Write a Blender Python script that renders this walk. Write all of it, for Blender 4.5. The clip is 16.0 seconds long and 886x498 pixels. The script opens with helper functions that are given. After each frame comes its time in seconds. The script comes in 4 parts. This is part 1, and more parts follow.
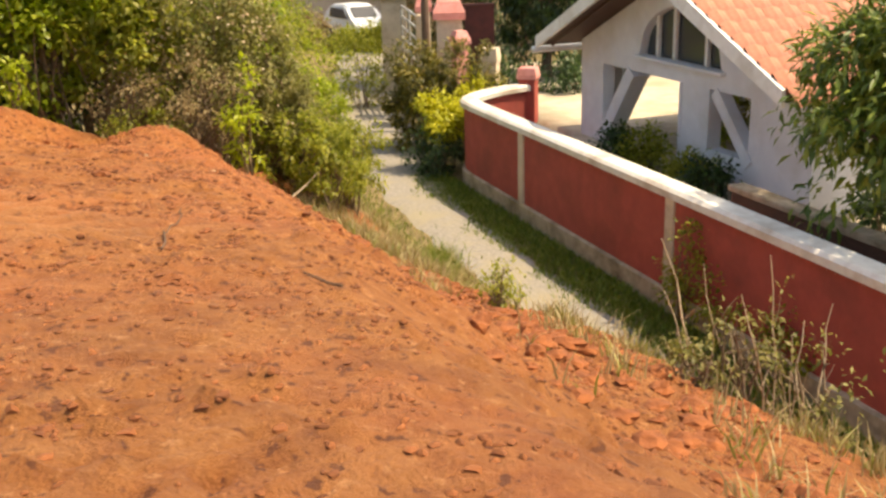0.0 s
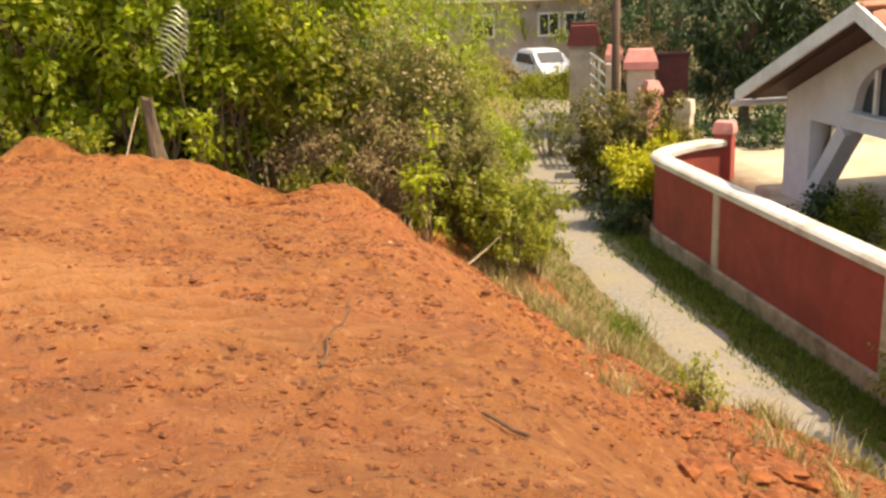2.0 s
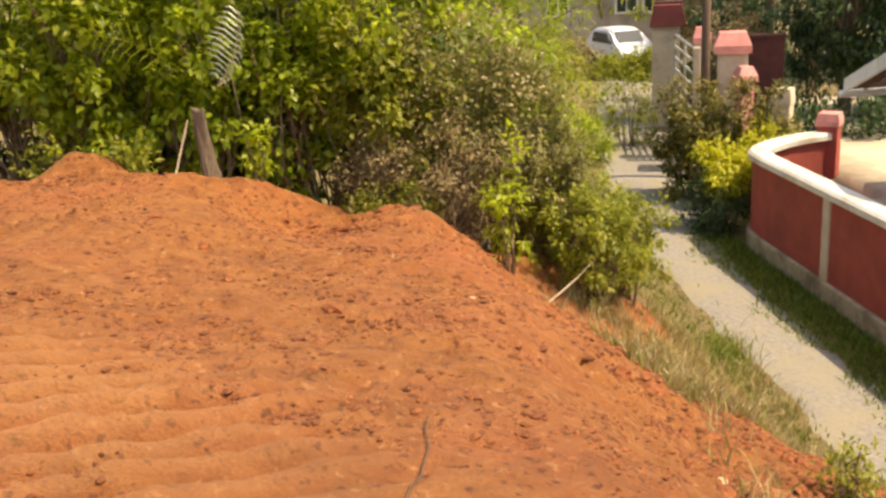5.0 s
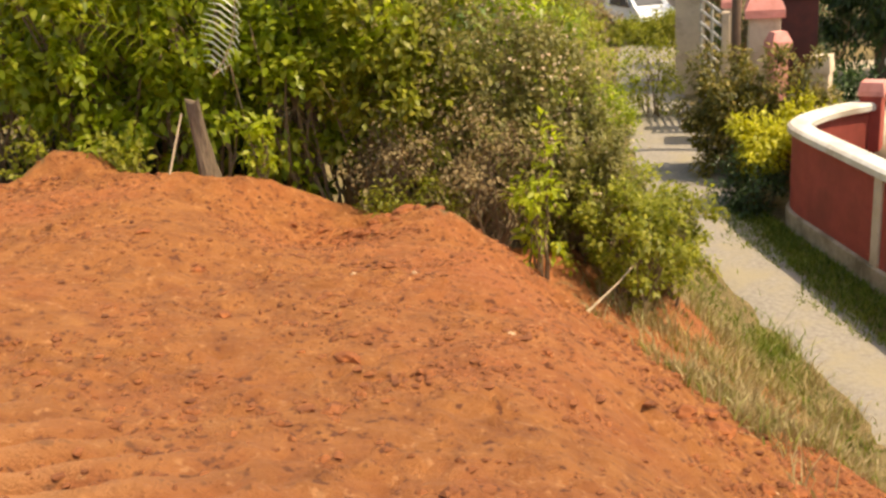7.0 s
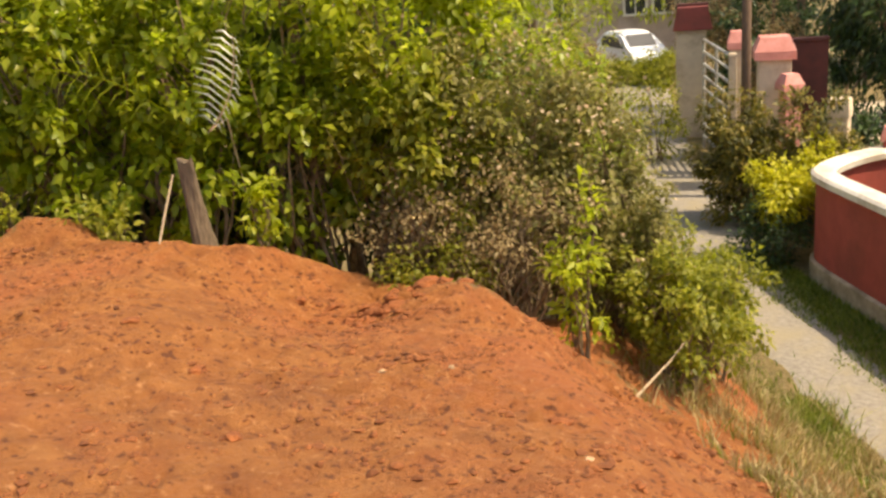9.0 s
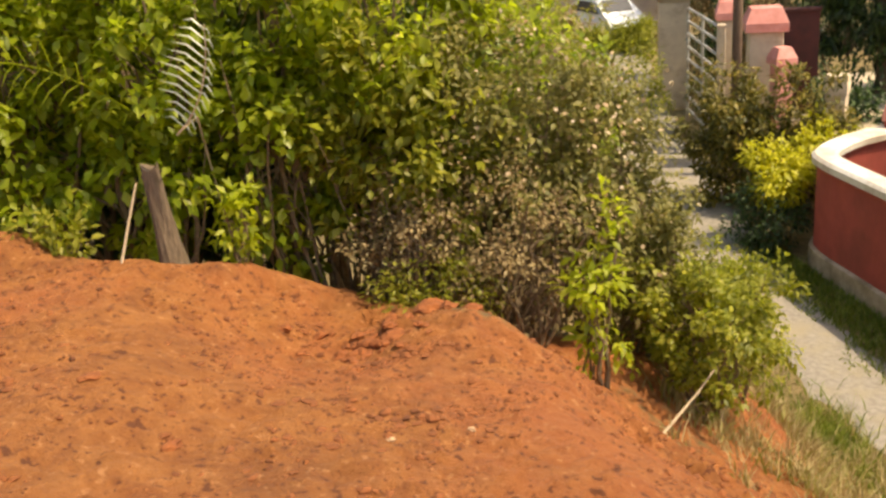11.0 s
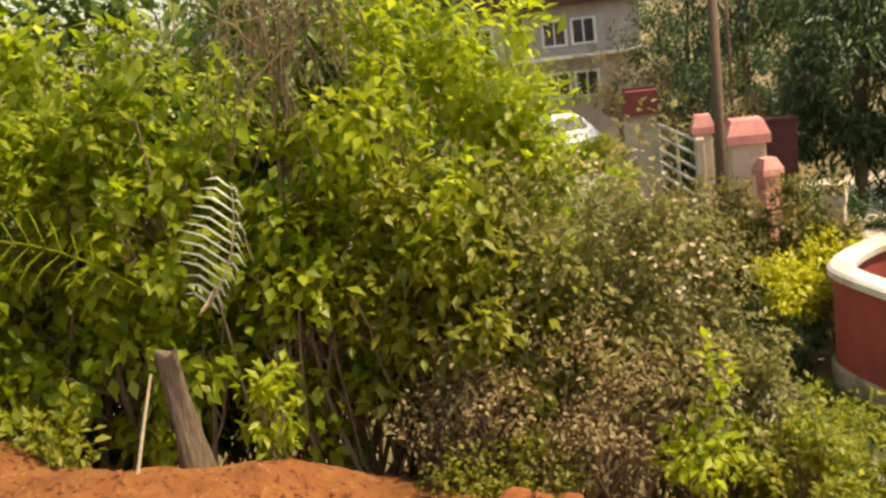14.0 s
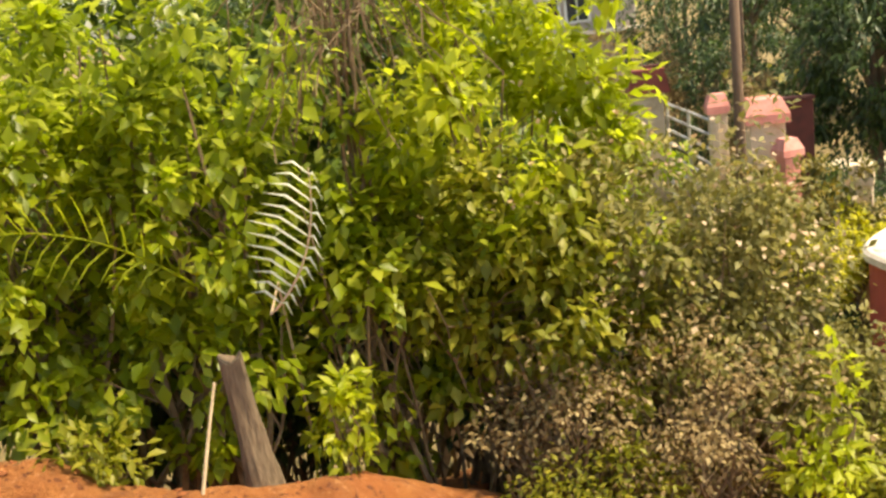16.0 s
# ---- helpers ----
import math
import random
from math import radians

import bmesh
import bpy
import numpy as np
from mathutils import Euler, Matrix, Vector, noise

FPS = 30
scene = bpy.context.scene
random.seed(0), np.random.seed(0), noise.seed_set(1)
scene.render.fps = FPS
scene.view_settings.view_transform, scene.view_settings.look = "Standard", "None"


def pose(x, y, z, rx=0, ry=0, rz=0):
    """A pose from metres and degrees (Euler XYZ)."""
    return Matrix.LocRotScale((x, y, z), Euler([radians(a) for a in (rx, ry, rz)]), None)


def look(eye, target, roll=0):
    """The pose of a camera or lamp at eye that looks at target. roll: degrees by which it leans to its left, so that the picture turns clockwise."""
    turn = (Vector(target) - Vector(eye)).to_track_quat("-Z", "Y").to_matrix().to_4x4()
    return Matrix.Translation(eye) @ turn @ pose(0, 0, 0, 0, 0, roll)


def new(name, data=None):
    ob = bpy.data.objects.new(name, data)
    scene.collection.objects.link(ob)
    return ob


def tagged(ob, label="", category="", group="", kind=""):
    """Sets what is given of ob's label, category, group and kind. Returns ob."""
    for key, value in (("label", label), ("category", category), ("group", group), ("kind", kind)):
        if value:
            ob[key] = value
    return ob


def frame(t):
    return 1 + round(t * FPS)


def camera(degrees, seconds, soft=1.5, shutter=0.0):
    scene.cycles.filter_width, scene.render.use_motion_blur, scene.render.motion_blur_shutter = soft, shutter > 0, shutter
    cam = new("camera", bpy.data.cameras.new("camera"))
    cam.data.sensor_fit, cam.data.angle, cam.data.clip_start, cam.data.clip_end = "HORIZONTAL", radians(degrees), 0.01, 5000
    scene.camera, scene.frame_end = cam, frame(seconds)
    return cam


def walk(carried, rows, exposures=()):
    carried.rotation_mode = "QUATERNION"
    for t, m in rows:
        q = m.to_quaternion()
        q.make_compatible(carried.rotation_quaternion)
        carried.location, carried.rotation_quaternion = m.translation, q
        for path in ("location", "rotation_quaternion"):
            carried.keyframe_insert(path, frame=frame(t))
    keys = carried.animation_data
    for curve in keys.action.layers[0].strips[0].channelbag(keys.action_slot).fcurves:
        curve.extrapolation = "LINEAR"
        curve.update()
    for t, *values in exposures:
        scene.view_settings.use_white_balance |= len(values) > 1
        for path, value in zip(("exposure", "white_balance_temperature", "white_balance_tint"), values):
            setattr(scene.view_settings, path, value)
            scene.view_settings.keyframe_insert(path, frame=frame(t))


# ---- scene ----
cam = camera(47.0, 16.0, 2.7)
PATH = [
    (0, (-0.028, 0.112, 1.092), (-0.015, 2.015, 0.477), -1.8),
    (0.5, (0.022, 0.277, 1.148), (-0.04, 2.176, 0.526), -2.0),
    (1, (-0.058, 0.474, 1.171), (-0.083, 2.399, 0.628), -0.5),
    (1.5, (-0.115, 0.626, 1.182), (-0.26, 2.546, 0.64), -0.8),
    (2, (-0.139, 0.878, 1.187), (-0.468, 2.778, 0.658), -2.2),
    (2.5, (-0.2, 1.04, 1.25), (-0.593, 2.921, 0.698), -2.3),
    (3, (-0.326, 1.256, 1.263), (-0.725, 3.137, 0.714), -2.5),
    (3.5, (-0.356, 1.478, 1.263), (-0.773, 3.358, 0.722), -2.8),
    (4, (-0.343, 1.718, 1.318), (-0.789, 3.592, 0.778), -2.9),
    (4.2, (-0.365, 1.78, 1.337), (-0.814, 3.651, 0.792), -2.8),
    (6.3, (-0.724, 2.785, 1.366), (-1.208, 4.622, 0.741), -4.4),
    (6.5, (-0.766, 2.845, 1.387), (-1.248, 4.679, 0.754), -4.4),
    (7, (-0.816, 3.127, 1.389), (-1.301, 4.961, 0.755), -4.5),
    (7.5, (-0.903, 3.327, 1.451), (-1.337, 5.192, 0.87), -2.8),
    (8, (-1.069, 3.491, 1.438), (-1.474, 5.379, 0.915), -4.0),
    (8.5, (-1.222, 3.772, 1.381), (-1.638, 5.656, 0.858), -3.6),
    (9, (-1.375, 4.051, 1.37), (-1.826, 5.916, 0.805), -4.6),
    (9.2, (-1.432, 4.182, 1.333), (-1.884, 6.038, 0.74), -4.8),
    (11.3, (-1.931, 5.008, 1.513), (-2.291, 6.867, 0.868), -4.1),
    (11.5, (-2.019, 5.059, 1.511), (-2.365, 6.927, 0.886), -4.1),
    (12, (-2.103, 5.182, 1.507), (-2.449, 7.064, 0.927), -5.0),
    (12.5, (-2.167, 5.388, 1.543), (-2.507, 7.273, 0.966), -5.5),
    (13, (-2.297, 5.52, 1.498), (-2.576, 7.423, 0.949), -5.4),
    (13.5, (-2.482, 5.667, 1.53), (-2.767, 7.585, 1.038), -6.8),
    (14, (-2.678, 5.842, 1.557), (-2.945, 7.778, 1.131), -7.0),
    (14.5, (-2.849, 6.006, 1.559), (-3.12, 7.936, 1.107), -7.0),
    (15, (-3.038, 6.089, 1.567), (-3.31, 8.015, 1.102), -7.8),
    (15.5, (-3.17, 6.173, 1.577), (-3.411, 8.1, 1.097), -8.0),
    (16, (-3.328, 6.352, 1.552), (-3.554, 8.285, 1.085), -7.0),
]
walk(cam, [(t, look(eye, target, roll)) for t, eye, target, roll in PATH], [(0.0, 0.60, 8400, 10), (4.0, 0.55, 8400, 11), (9.0, 0.46, 8500, 11), (12.5, 0.45, 8700, 9), (14.5, 0.42, 8700, 7), (15.2, 0.58, 8700, 7), (16.0, 0.82, 8700, 6)])

# ---- world, sun ----
SUN = Vector((0.50, -0.04, 0.86)).normalized()
world = bpy.data.worlds.new("world")
scene.world = world
world.use_nodes = True
wn = world.node_tree.nodes
sky = wn.new("ShaderNodeTexSky")
sky.sky_type = "NISHITA"
sky.sun_disc = False
sky.sun_elevation = math.asin(SUN.z)
sky.sun_rotation = math.atan2(SUN.x, SUN.y)
sky.dust_density = 2.0
wn["Background"].inputs[1].default_value = 0.20
world.node_tree.links.new(sky.outputs[0], wn["Background"].inputs[0])
sun = new("sun", bpy.data.lights.new("sun", "SUN"))
sun.data.energy = 4.2
sun.data.angle = radians(0.6)
sun.data.color = (1.0, 0.94, 0.82)
sun.matrix_world = look(SUN * 30, (0, 0, 0))

# ---- materials ----


def material(name, rough=0.8, metal=0.0):
    m = bpy.data.materials.new(name)
    m.use_nodes = True
    b = m.node_tree.nodes["Principled BSDF"]
    b.inputs["Roughness"].default_value = rough
    b.inputs["Metallic"].default_value = metal
    return m, m.node_tree.nodes, m.node_tree.links, b


def noise_node(n, l, scale, detail=6, rough=0.6, coord="Object", stretch=None):
    tc = n.new("ShaderNodeTexCoord")
    t = n.new("ShaderNodeTexNoise")
    t.inputs["Scale"].default_value = scale
    t.inputs["Detail"].default_value = detail
    t.inputs["Roughness"].default_value = rough
    out = tc.outputs[coord]
    if stretch:
        mp = n.new("ShaderNodeMapping")
        mp.inputs["Scale"].default_value = stretch
        l.new(out, mp.inputs[0])
        out = mp.outputs[0]
    l.new(out, t.inputs["Vector"])
    return t.outputs["Fac"]


def ramp(n, l, fac, stops):
    r = n.new("ShaderNodeValToRGB")
    while len(r.color_ramp.elements) < len(stops):
        r.color_ramp.elements.new(0.5)
    for e, (p, c) in zip(r.color_ramp.elements, stops):
        e.position, e.color = p, (*c, 1)
    l.new(fac, r.inputs[0])
    return r.outputs[0]


def mix(n, l, fac, a, b, mode="MIX"):
    m = n.new("ShaderNodeMix")
    m.data_type, m.blend_type = "RGBA", mode
    for s, v in ((0, fac), (6, a), (7, b)):
        if isinstance(v, (int, float)):
            m.inputs[s].default_value = v
        elif isinstance(v, tuple):
            m.inputs[s].default_value = (*v, 1)
        else:
            l.new(v, m.inputs[s])
    return m.outputs[2]


def bump(n, l, b, fac, strength, dist=0.02):
    u = n.new("ShaderNodeBump")
    u.inputs["Strength"].default_value, u.inputs["Distance"].default_value = strength, dist
    l.new(fac, u.inputs["Height"])
    l.new(u.outputs[0], b.inputs["Normal"])


def surface(name, c0, c1, scale, rough=0.8, stain=None, stain_scale=1.5, relief=0.3, dist=0.01, metal=0.0, stretch=None):
    """A plain weathered surface: two tones of grain, larger stains and fine relief."""
    m, n, l, b = material(name, rough, metal)
    f = noise_node(n, l, scale, stretch=stretch)
    c = ramp(n, l, f, [(0.3, c0), (0.7, c1)])
    if stain:
        g = noise_node(n, l, stain_scale, 5, 0.65)
        k = ramp(n, l, g, [(0.48, (0, 0, 0)), (0.68, (1, 1, 1))])
        c = mix(n, l, k, c, stain)
    l.new(c, b.inputs["Base Color"])
    bump(n, l, b, f, relief, dist)
    return m


def leaf_material(name, c0, c1, c2, glow=0.35, rough=0.45):
    m, n, l, b = material(name, rough)
    geo = n.new("ShaderNodeNewGeometry")
    c = ramp(n, l, geo.outputs["Random Per Island"], [(0.0, c0), (0.5, c1), (1.0, c2)])
    f = noise_node(n, l, 1.1, 3)
    c = mix(n, l, ramp(n, l, f, [(0.35, (0, 0, 0)), (0.7, (0.45, 0.45, 0.45))]), c, tuple(v * 0.55 for v in c1))
    l.new(c, b.inputs["Base Color"])
    tr = n.new("ShaderNodeBsdfTranslucent")
    l.new(c, tr.inputs["Color"])
    ms = n.new("ShaderNodeMixShader")
    ms.inputs[0].default_value = glow
    l.new(b.outputs[0], ms.inputs[1])
    l.new(tr.outputs[0], ms.inputs[2])
    l.new(ms.outputs[0], n["Material Output"].inputs[0])
    return m


def ground_material():
    m, n, l, b = material("earth", 0.95)
    big = noise_node(n, l, 0.7, 5, 0.6)
    mid = noise_node(n, l, 6, 8, 0.7)
    fine = noise_node(n, l, 45, 6, 0.7)
    dirt = ramp(n, l, mid, [(0.28, (0.27, 0.080, 0.018)), (0.48, (0.43, 0.148, 0.036)), (0.72, (0.56, 0.222, 0.064))])
    dirt = mix(n, l, ramp(n, l, big, [(0.45, (0, 0, 0)), (0.7, (0.6, 0.6, 0.6))]), dirt, (0.50, 0.135, 0.045))
    patch = noise_node(n, l, 2.3, 4, 0.6)
    dirt = mix(n, l, ramp(n, l, patch, [(0.52, (0, 0, 0)), (0.72, (0.75, 0.75, 0.75))]), dirt, (0.30, 0.10, 0.027))
    dirt = mix(n, l, ramp(n, l, fine, [(0.30, (0.7, 0.7, 0.7)), (0.42, (0, 0, 0))]), dirt, (0.26, 0.075, 0.02))
    # colour only, no relief: shade of small pits painted dark, other spots pale
    pit_shade = noise_node(n, l, 17, 3, 0.55)
    dirt = mix(n, l, ramp(n, l, pit_shade, [(0.345, (0.9, 0.9, 0.9)), (0.40, (0, 0, 0))]), dirt, (0.17, 0.048, 0.014))
    dirt = mix(n, l, ramp(n, l, pit_shade, [(0.61, (0, 0, 0)), (0.71, (0.7, 0.7, 0.7))]), dirt, (0.68, 0.31, 0.12))
    # ridge crests painted paler, as light that the sun's angle leaves out
    crest = n.new("ShaderNodeAttribute")
    crest.attribute_name = "crest_light"
    dirt = mix(n, l, crest.outputs["Fac"], dirt, mix(n, l, 0.8, dirt, (0.62, 0.275, 0.10)))
    grass = ramp(n, l, mid, [(0.3, (0.12, 0.10, 0.035)), (0.5, (0.26, 0.19, 0.075)), (0.72, (0.40, 0.27, 0.13))])
    at = n.new("ShaderNodeAttribute")
    at.attribute_name = "bare"
    add = n.new("ShaderNodeMath")
    add.operation = "MULTIPLY_ADD"
    l.new(mid, add.inputs[0])
    add.inputs[1].default_value = 0.9
    l.new(at.outputs["Fac"], add.inputs[2])
    k = ramp(n, l, add.outputs[0], [(0.82, (0, 0, 0)), (1.05, (1, 1, 1))])
    l.new(mix(n, l, k, grass, dirt), b.inputs["Base Color"])
    sm = n.new("ShaderNodeMath")
    sm.operation = "MULTIPLY_ADD"
    l.new(fine, sm.inputs[0])
    sm.inputs[1].default_value = 0.5
    l.new(mid, sm.inputs[2])
    bump(n, l, b, sm.outputs[0], 1.0, 0.09)
    return m


EARTH = ground_material()
# clods and crumbs darker than the soil: their shaded sides are in the colour
CLOD = surface("clod", (0.13, 0.036, 0.011), (0.36, 0.11, 0.03), 9, 0.95, relief=0.8, dist=0.03)
CRUMB = surface("soil_crumb", (0.11, 0.033, 0.010), (0.29, 0.09, 0.025), 7, 0.95, relief=0.7, dist=0.02)
STONE = surface("pale_stone", (0.42, 0.25, 0.13), (0.58, 0.38, 0.22), 12, 0.85, relief=0.5)
LANE = surface("lane_gravel", (0.20, 0.172, 0.14), (0.33, 0.29, 0.24), 14, 0.95, (0.30, 0.25, 0.17), 1.2, 0.6, 0.02)
YARD = surface("yard_concrete", (0.50, 0.40, 0.27), (0.66, 0.55, 0.39), 3, 0.9, (0.42, 0.33, 0.22), 0.9, 0.2)
RED = surface("red_paint", (0.33, 0.055, 0.04), (0.42, 0.075, 0.052), 5, 0.75, (0.26, 0.05, 0.035), 1.1, 0.25, 0.006)
# paler copy of the red: sunlight on the caps is in the colour
PINK = surface("sunlit_red_paint", (0.66, 0.25, 0.21), (0.78, 0.34, 0.29), 6, 0.7, (0.55, 0.18, 0.14), 2.2, 0.25, 0.006)
CREAM = surface("cream_paint", (0.60, 0.47, 0.34), (0.70, 0.57, 0.42), 7, 0.8, (0.40, 0.29, 0.2), 1.6, 0.3, 0.008)
CAPW = surface("cap_paint", (0.70, 0.64, 0.55), (0.82, 0.77, 0.68), 8, 0.75, (0.52, 0.42, 0.32), 1.3, 0.3, 0.008)
PLINTH = surface("plinth_stone", (0.36, 0.26, 0.17), (0.55, 0.42, 0.29), 6, 0.9, (0.22, 0.16, 0.09), 2.4, 0.6, 0.02)
WHITE = surface("white_plaster", (0.66, 0.66, 0.69), (0.75, 0.75, 0.77), 4, 0.85, (0.60, 0.58, 0.56), 0.8, 0.2, 0.006)
BARGE = surface("white_board", (0.72, 0.70, 0.66), (0.82, 0.80, 0.76), 10, 0.6, (0.6, 0.55, 0.48), 2.0, 0.2, 0.004)
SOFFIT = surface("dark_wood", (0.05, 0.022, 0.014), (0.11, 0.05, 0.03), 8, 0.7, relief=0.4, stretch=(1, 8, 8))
TILE = surface("clay_tile", (0.44, 0.15, 0.085), (0.60, 0.26, 0.16), 4, 0.85, (0.33, 0.11, 0.07), 1.6, 0.4, 0.01)
# near-black brown: the shade under each tile course, put into the colour
TILE_EDGE = surface("shaded_tile_edge", (0.05, 0.022, 0.016), (0.12, 0.05, 0.035), 9, 0.9, relief=0.4)
BARK = surface("bark", (0.085, 0.058, 0.036), (0.20, 0.14, 0.09), 14, 0.95, relief=0.8, dist=0.02, stretch=(4, 4, 0.7))
PALE = surface("dry_stick", (0.38, 0.28, 0.17), (0.55, 0.42, 0.28), 20, 0.9, relief=0.5)
TWIG = surface("twig", (0.13, 0.085, 0.05), (0.27, 0.19, 0.11), 20, 0.95, relief=0.5)
DARKTWIG = surface("dark_twig", (0.09, 0.042, 0.02), (0.17, 0.085, 0.04), 25, 0.9, relief=0.6)
POLE = surface("pole_wood", (0.10, 0.06, 0.04), (0.19, 0.12, 0.08), 10, 0.9, relief=0.5, stretch=(5, 5, 0.6))
METAL = surface("grey_metal", (0.45, 0.43, 0.4), (0.6, 0.58, 0.55), 10, 0.5, (0.3, 0.2, 0.14), 4, 0.2, 0.003, 0.3)
FARWALL = surface("far_plaster", (0.40, 0.33, 0.30), (0.52, 0.44, 0.40), 2, 0.9, (0.32, 0.26, 0.23), 0.7, 0.2)
CANOPY = surface("canopy_red", (0.20, 0.04, 0.035), (0.28, 0.06, 0.05), 4, 0.7, (0.12, 0.03, 0.025), 2.0, 0.3)
# near-black red: on the far wall the tree shade is in the colour
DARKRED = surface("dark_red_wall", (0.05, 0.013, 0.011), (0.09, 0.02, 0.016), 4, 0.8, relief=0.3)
TERRACOTTA = surface("terracotta", (0.42, 0.15, 0.08), (0.55, 0.22, 0.12), 9, 0.8, relief=0.3)
PALELEAF = leaf_material("pale_blades", (0.60, 0.62, 0.44), (0.72, 0.73, 0.55), (0.80, 0.80, 0.62), 0.45, 0.32)
L_BROAD = leaf_material("broad_leaf", (0.15, 0.22, 0.012), (0.36, 0.44, 0.025), (0.62, 0.66, 0.085), 0.68, 0.36)
L_LIME = leaf_material("lime_leaf", (0.24, 0.30, 0.015), (0.48, 0.55, 0.03), (0.66, 0.70, 0.08), 0.68)
L_MID = leaf_material("mid_leaf", (0.15, 0.175, 0.015), (0.34, 0.36, 0.03), (0.56, 0.53, 0.09), 0.65)
L_DRY = leaf_material("dry_leaf", (0.20, 0.13, 0.055), (0.36, 0.255, 0.11), (0.54, 0.42, 0.21), 0.42, 0.7)
L_GREY = leaf_material("greyish_leaf", (0.13, 0.125, 0.026), (0.25, 0.23, 0.05), (0.41, 0.35, 0.11), 0.48, 0.55)
L_YELLOW = leaf_material("yellow_leaf", (0.34, 0.36, 0.02), (0.60, 0.56, 0.03), (0.78, 0.72, 0.07), 0.5)
L_CROTON = leaf_material("croton_leaf", (0.07, 0.075, 0.014), (0.18, 0.165, 0.022), (0.42, 0.30, 0.06), 0.42)
# very dark: shade in the thicket and on the gate trees is in this colour
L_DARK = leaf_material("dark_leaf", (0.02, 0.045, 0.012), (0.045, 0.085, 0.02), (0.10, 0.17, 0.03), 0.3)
L_MANGO = leaf_material("mango_leaf", (0.06, 0.11, 0.015), (0.14, 0.21, 0.025), (0.34, 0.38, 0.05), 0.35)
PETAL = leaf_material("cream_petal", (0.55, 0.36, 0.20), (0.66, 0.48, 0.29), (0.74, 0.60, 0.40), 0.35)
GRASS = leaf_material("grass_blade", (0.16, 0.19, 0.03), (0.32, 0.33, 0.06), (0.55, 0.46, 0.18), 0.35)
DRYGRASS = leaf_material("dry_grass_blade", (0.30, 0.21, 0.08), (0.48, 0.36, 0.16), (0.62, 0.50, 0.26), 0.3, 0.7)
GREENGRASS = leaf_material("green_grass_blade", (0.10, 0.15, 0.015), (0.22, 0.28, 0.03), (0.40, 0.40, 0.08), 0.45)


def glass_material():
    m, n, l, b = material("window_glass", 0.08)
    b.inputs["Base Color"].default_value = (0.05, 0.055, 0.06, 1)
    b.inputs["Specular IOR Level"].default_value = 0.6
    return m


GLASS = glass_material()
m, n_, l_, b_ = material("car_paint", 0.25)
b_.inputs["Base Color"].default_value = (0.85, 0.86, 0.88, 1)
CARPAINT = m
m, n_, l_, b_ = material("rubber", 0.85)
b_.inputs["Base Color"].default_value = (0.03, 0.03, 0.03, 1)
RUBBER = m

# ---- mesh helpers ----


def link(name, me, mat, parent=None, label="", smooth=False):
    me.materials.append(mat)
    if smooth:
        me.shade_smooth()
    ob = new(name, me)
    if parent:
        ob.parent = parent
    if label:
        ob["label"] = label
    return ob


def part(name, bm, mat, parent=None, label="", smooth=False):
    bmesh.ops.recalc_face_normals(bm, faces=bm.faces)
    me = bpy.data.meshes.new(name)
    bm.to_mesh(me)
    bm.free()
    return link(name, me, mat, parent, label, smooth)


def raw(name, verts, faces, mat, parent=None, label="", smooth=False):
    me = bpy.data.meshes.new(name)
    me.from_pydata([tuple(v) for v in verts], [], faces)
    return link(name, me, mat, parent, label, smooth)


def box(x0, x1, y0, y1, z0, z1, bevel=0.01, bm=None, m=None):
    bm = bm or bmesh.new()
    r = bmesh.ops.create_cube(bm, size=1)
    bmesh.ops.scale(bm, vec=(x1 - x0, y1 - y0, z1 - z0), verts=r["verts"])
    bmesh.ops.translate(bm, vec=((x0 + x1) / 2, (y0 + y1) / 2, (z0 + z1) / 2), verts=r["verts"])
    vs = r["verts"]
    if bevel:
        e = list({e for v in vs for e in v.link_edges})
        out = bmesh.ops.bevel(bm, geom=e, offset=bevel, segments=1, affect="EDGES")
        vs = list({v for v in out["verts"]} | {v for v in vs if v.is_valid})
    if m is not None:
        bmesh.ops.transform(bm, matrix=m, verts=vs)
    return bm


def prism(poly, y0, y1, bm=None):
    """Extrudes a polygon in the x-z plane from y0 to y1."""
    bm = bm or bmesh.new()
    a = [bm.verts.new((x, y0, z)) for x, z in poly]
    b = [bm.verts.new((x, y1, z)) for x, z in poly]
    bm.faces.new(a)
    bm.faces.new(b[::-1])
    for i in range(len(poly)):
        j = (i + 1) % len(poly)
        bm.faces.new((a[i], b[i], b[j], a[j]))
    return bm


def tube_data(points, radii, sides=6):
    v, f = [], []
    pts = [Vector(p) for p in points]
    for i, p in enumerate(pts):
        d = (pts[min(i + 1, len(pts) - 1)] - pts[max(i - 1, 0)]).normalized()
        a = d.orthogonal().normalized()
        b = d.cross(a)
        for k in range(sides):
            t = 2 * math.pi * k / sides
            v.append(p + (a * math.cos(t) + b * math.sin(t)) * radii[i])
        if i:
            o = (i - 1) * sides
            for k in range(sides):
                k2 = (k + 1) % sides
                f.append((o + k, o + k2, o + sides + k2, o + sides + k))
    f.append(tuple(range(sides))[::-1])
    f.append(tuple(range(len(v) - sides, len(v))))
    return v, f


def merge(chunks):
    v, f = [], []
    for cv, cf in chunks:
        o = len(v)
        v += list(cv)
        f += [tuple(i + o for i in q) for q in cf]
    return v, f


def wander(a, b, steps, amount, rng):
    a, b = Vector(a), Vector(b)
    out = []
    off = Vector((0, 0, 0))
    for i in range(steps + 1):
        t = i / steps
        if 0 < i:
            off += Vector((rng.uniform(-1, 1), rng.uniform(-1, 1), rng.uniform(-0.5, 0.5))) * amount
        out.append(a.lerp(b, t) + off)
    return out


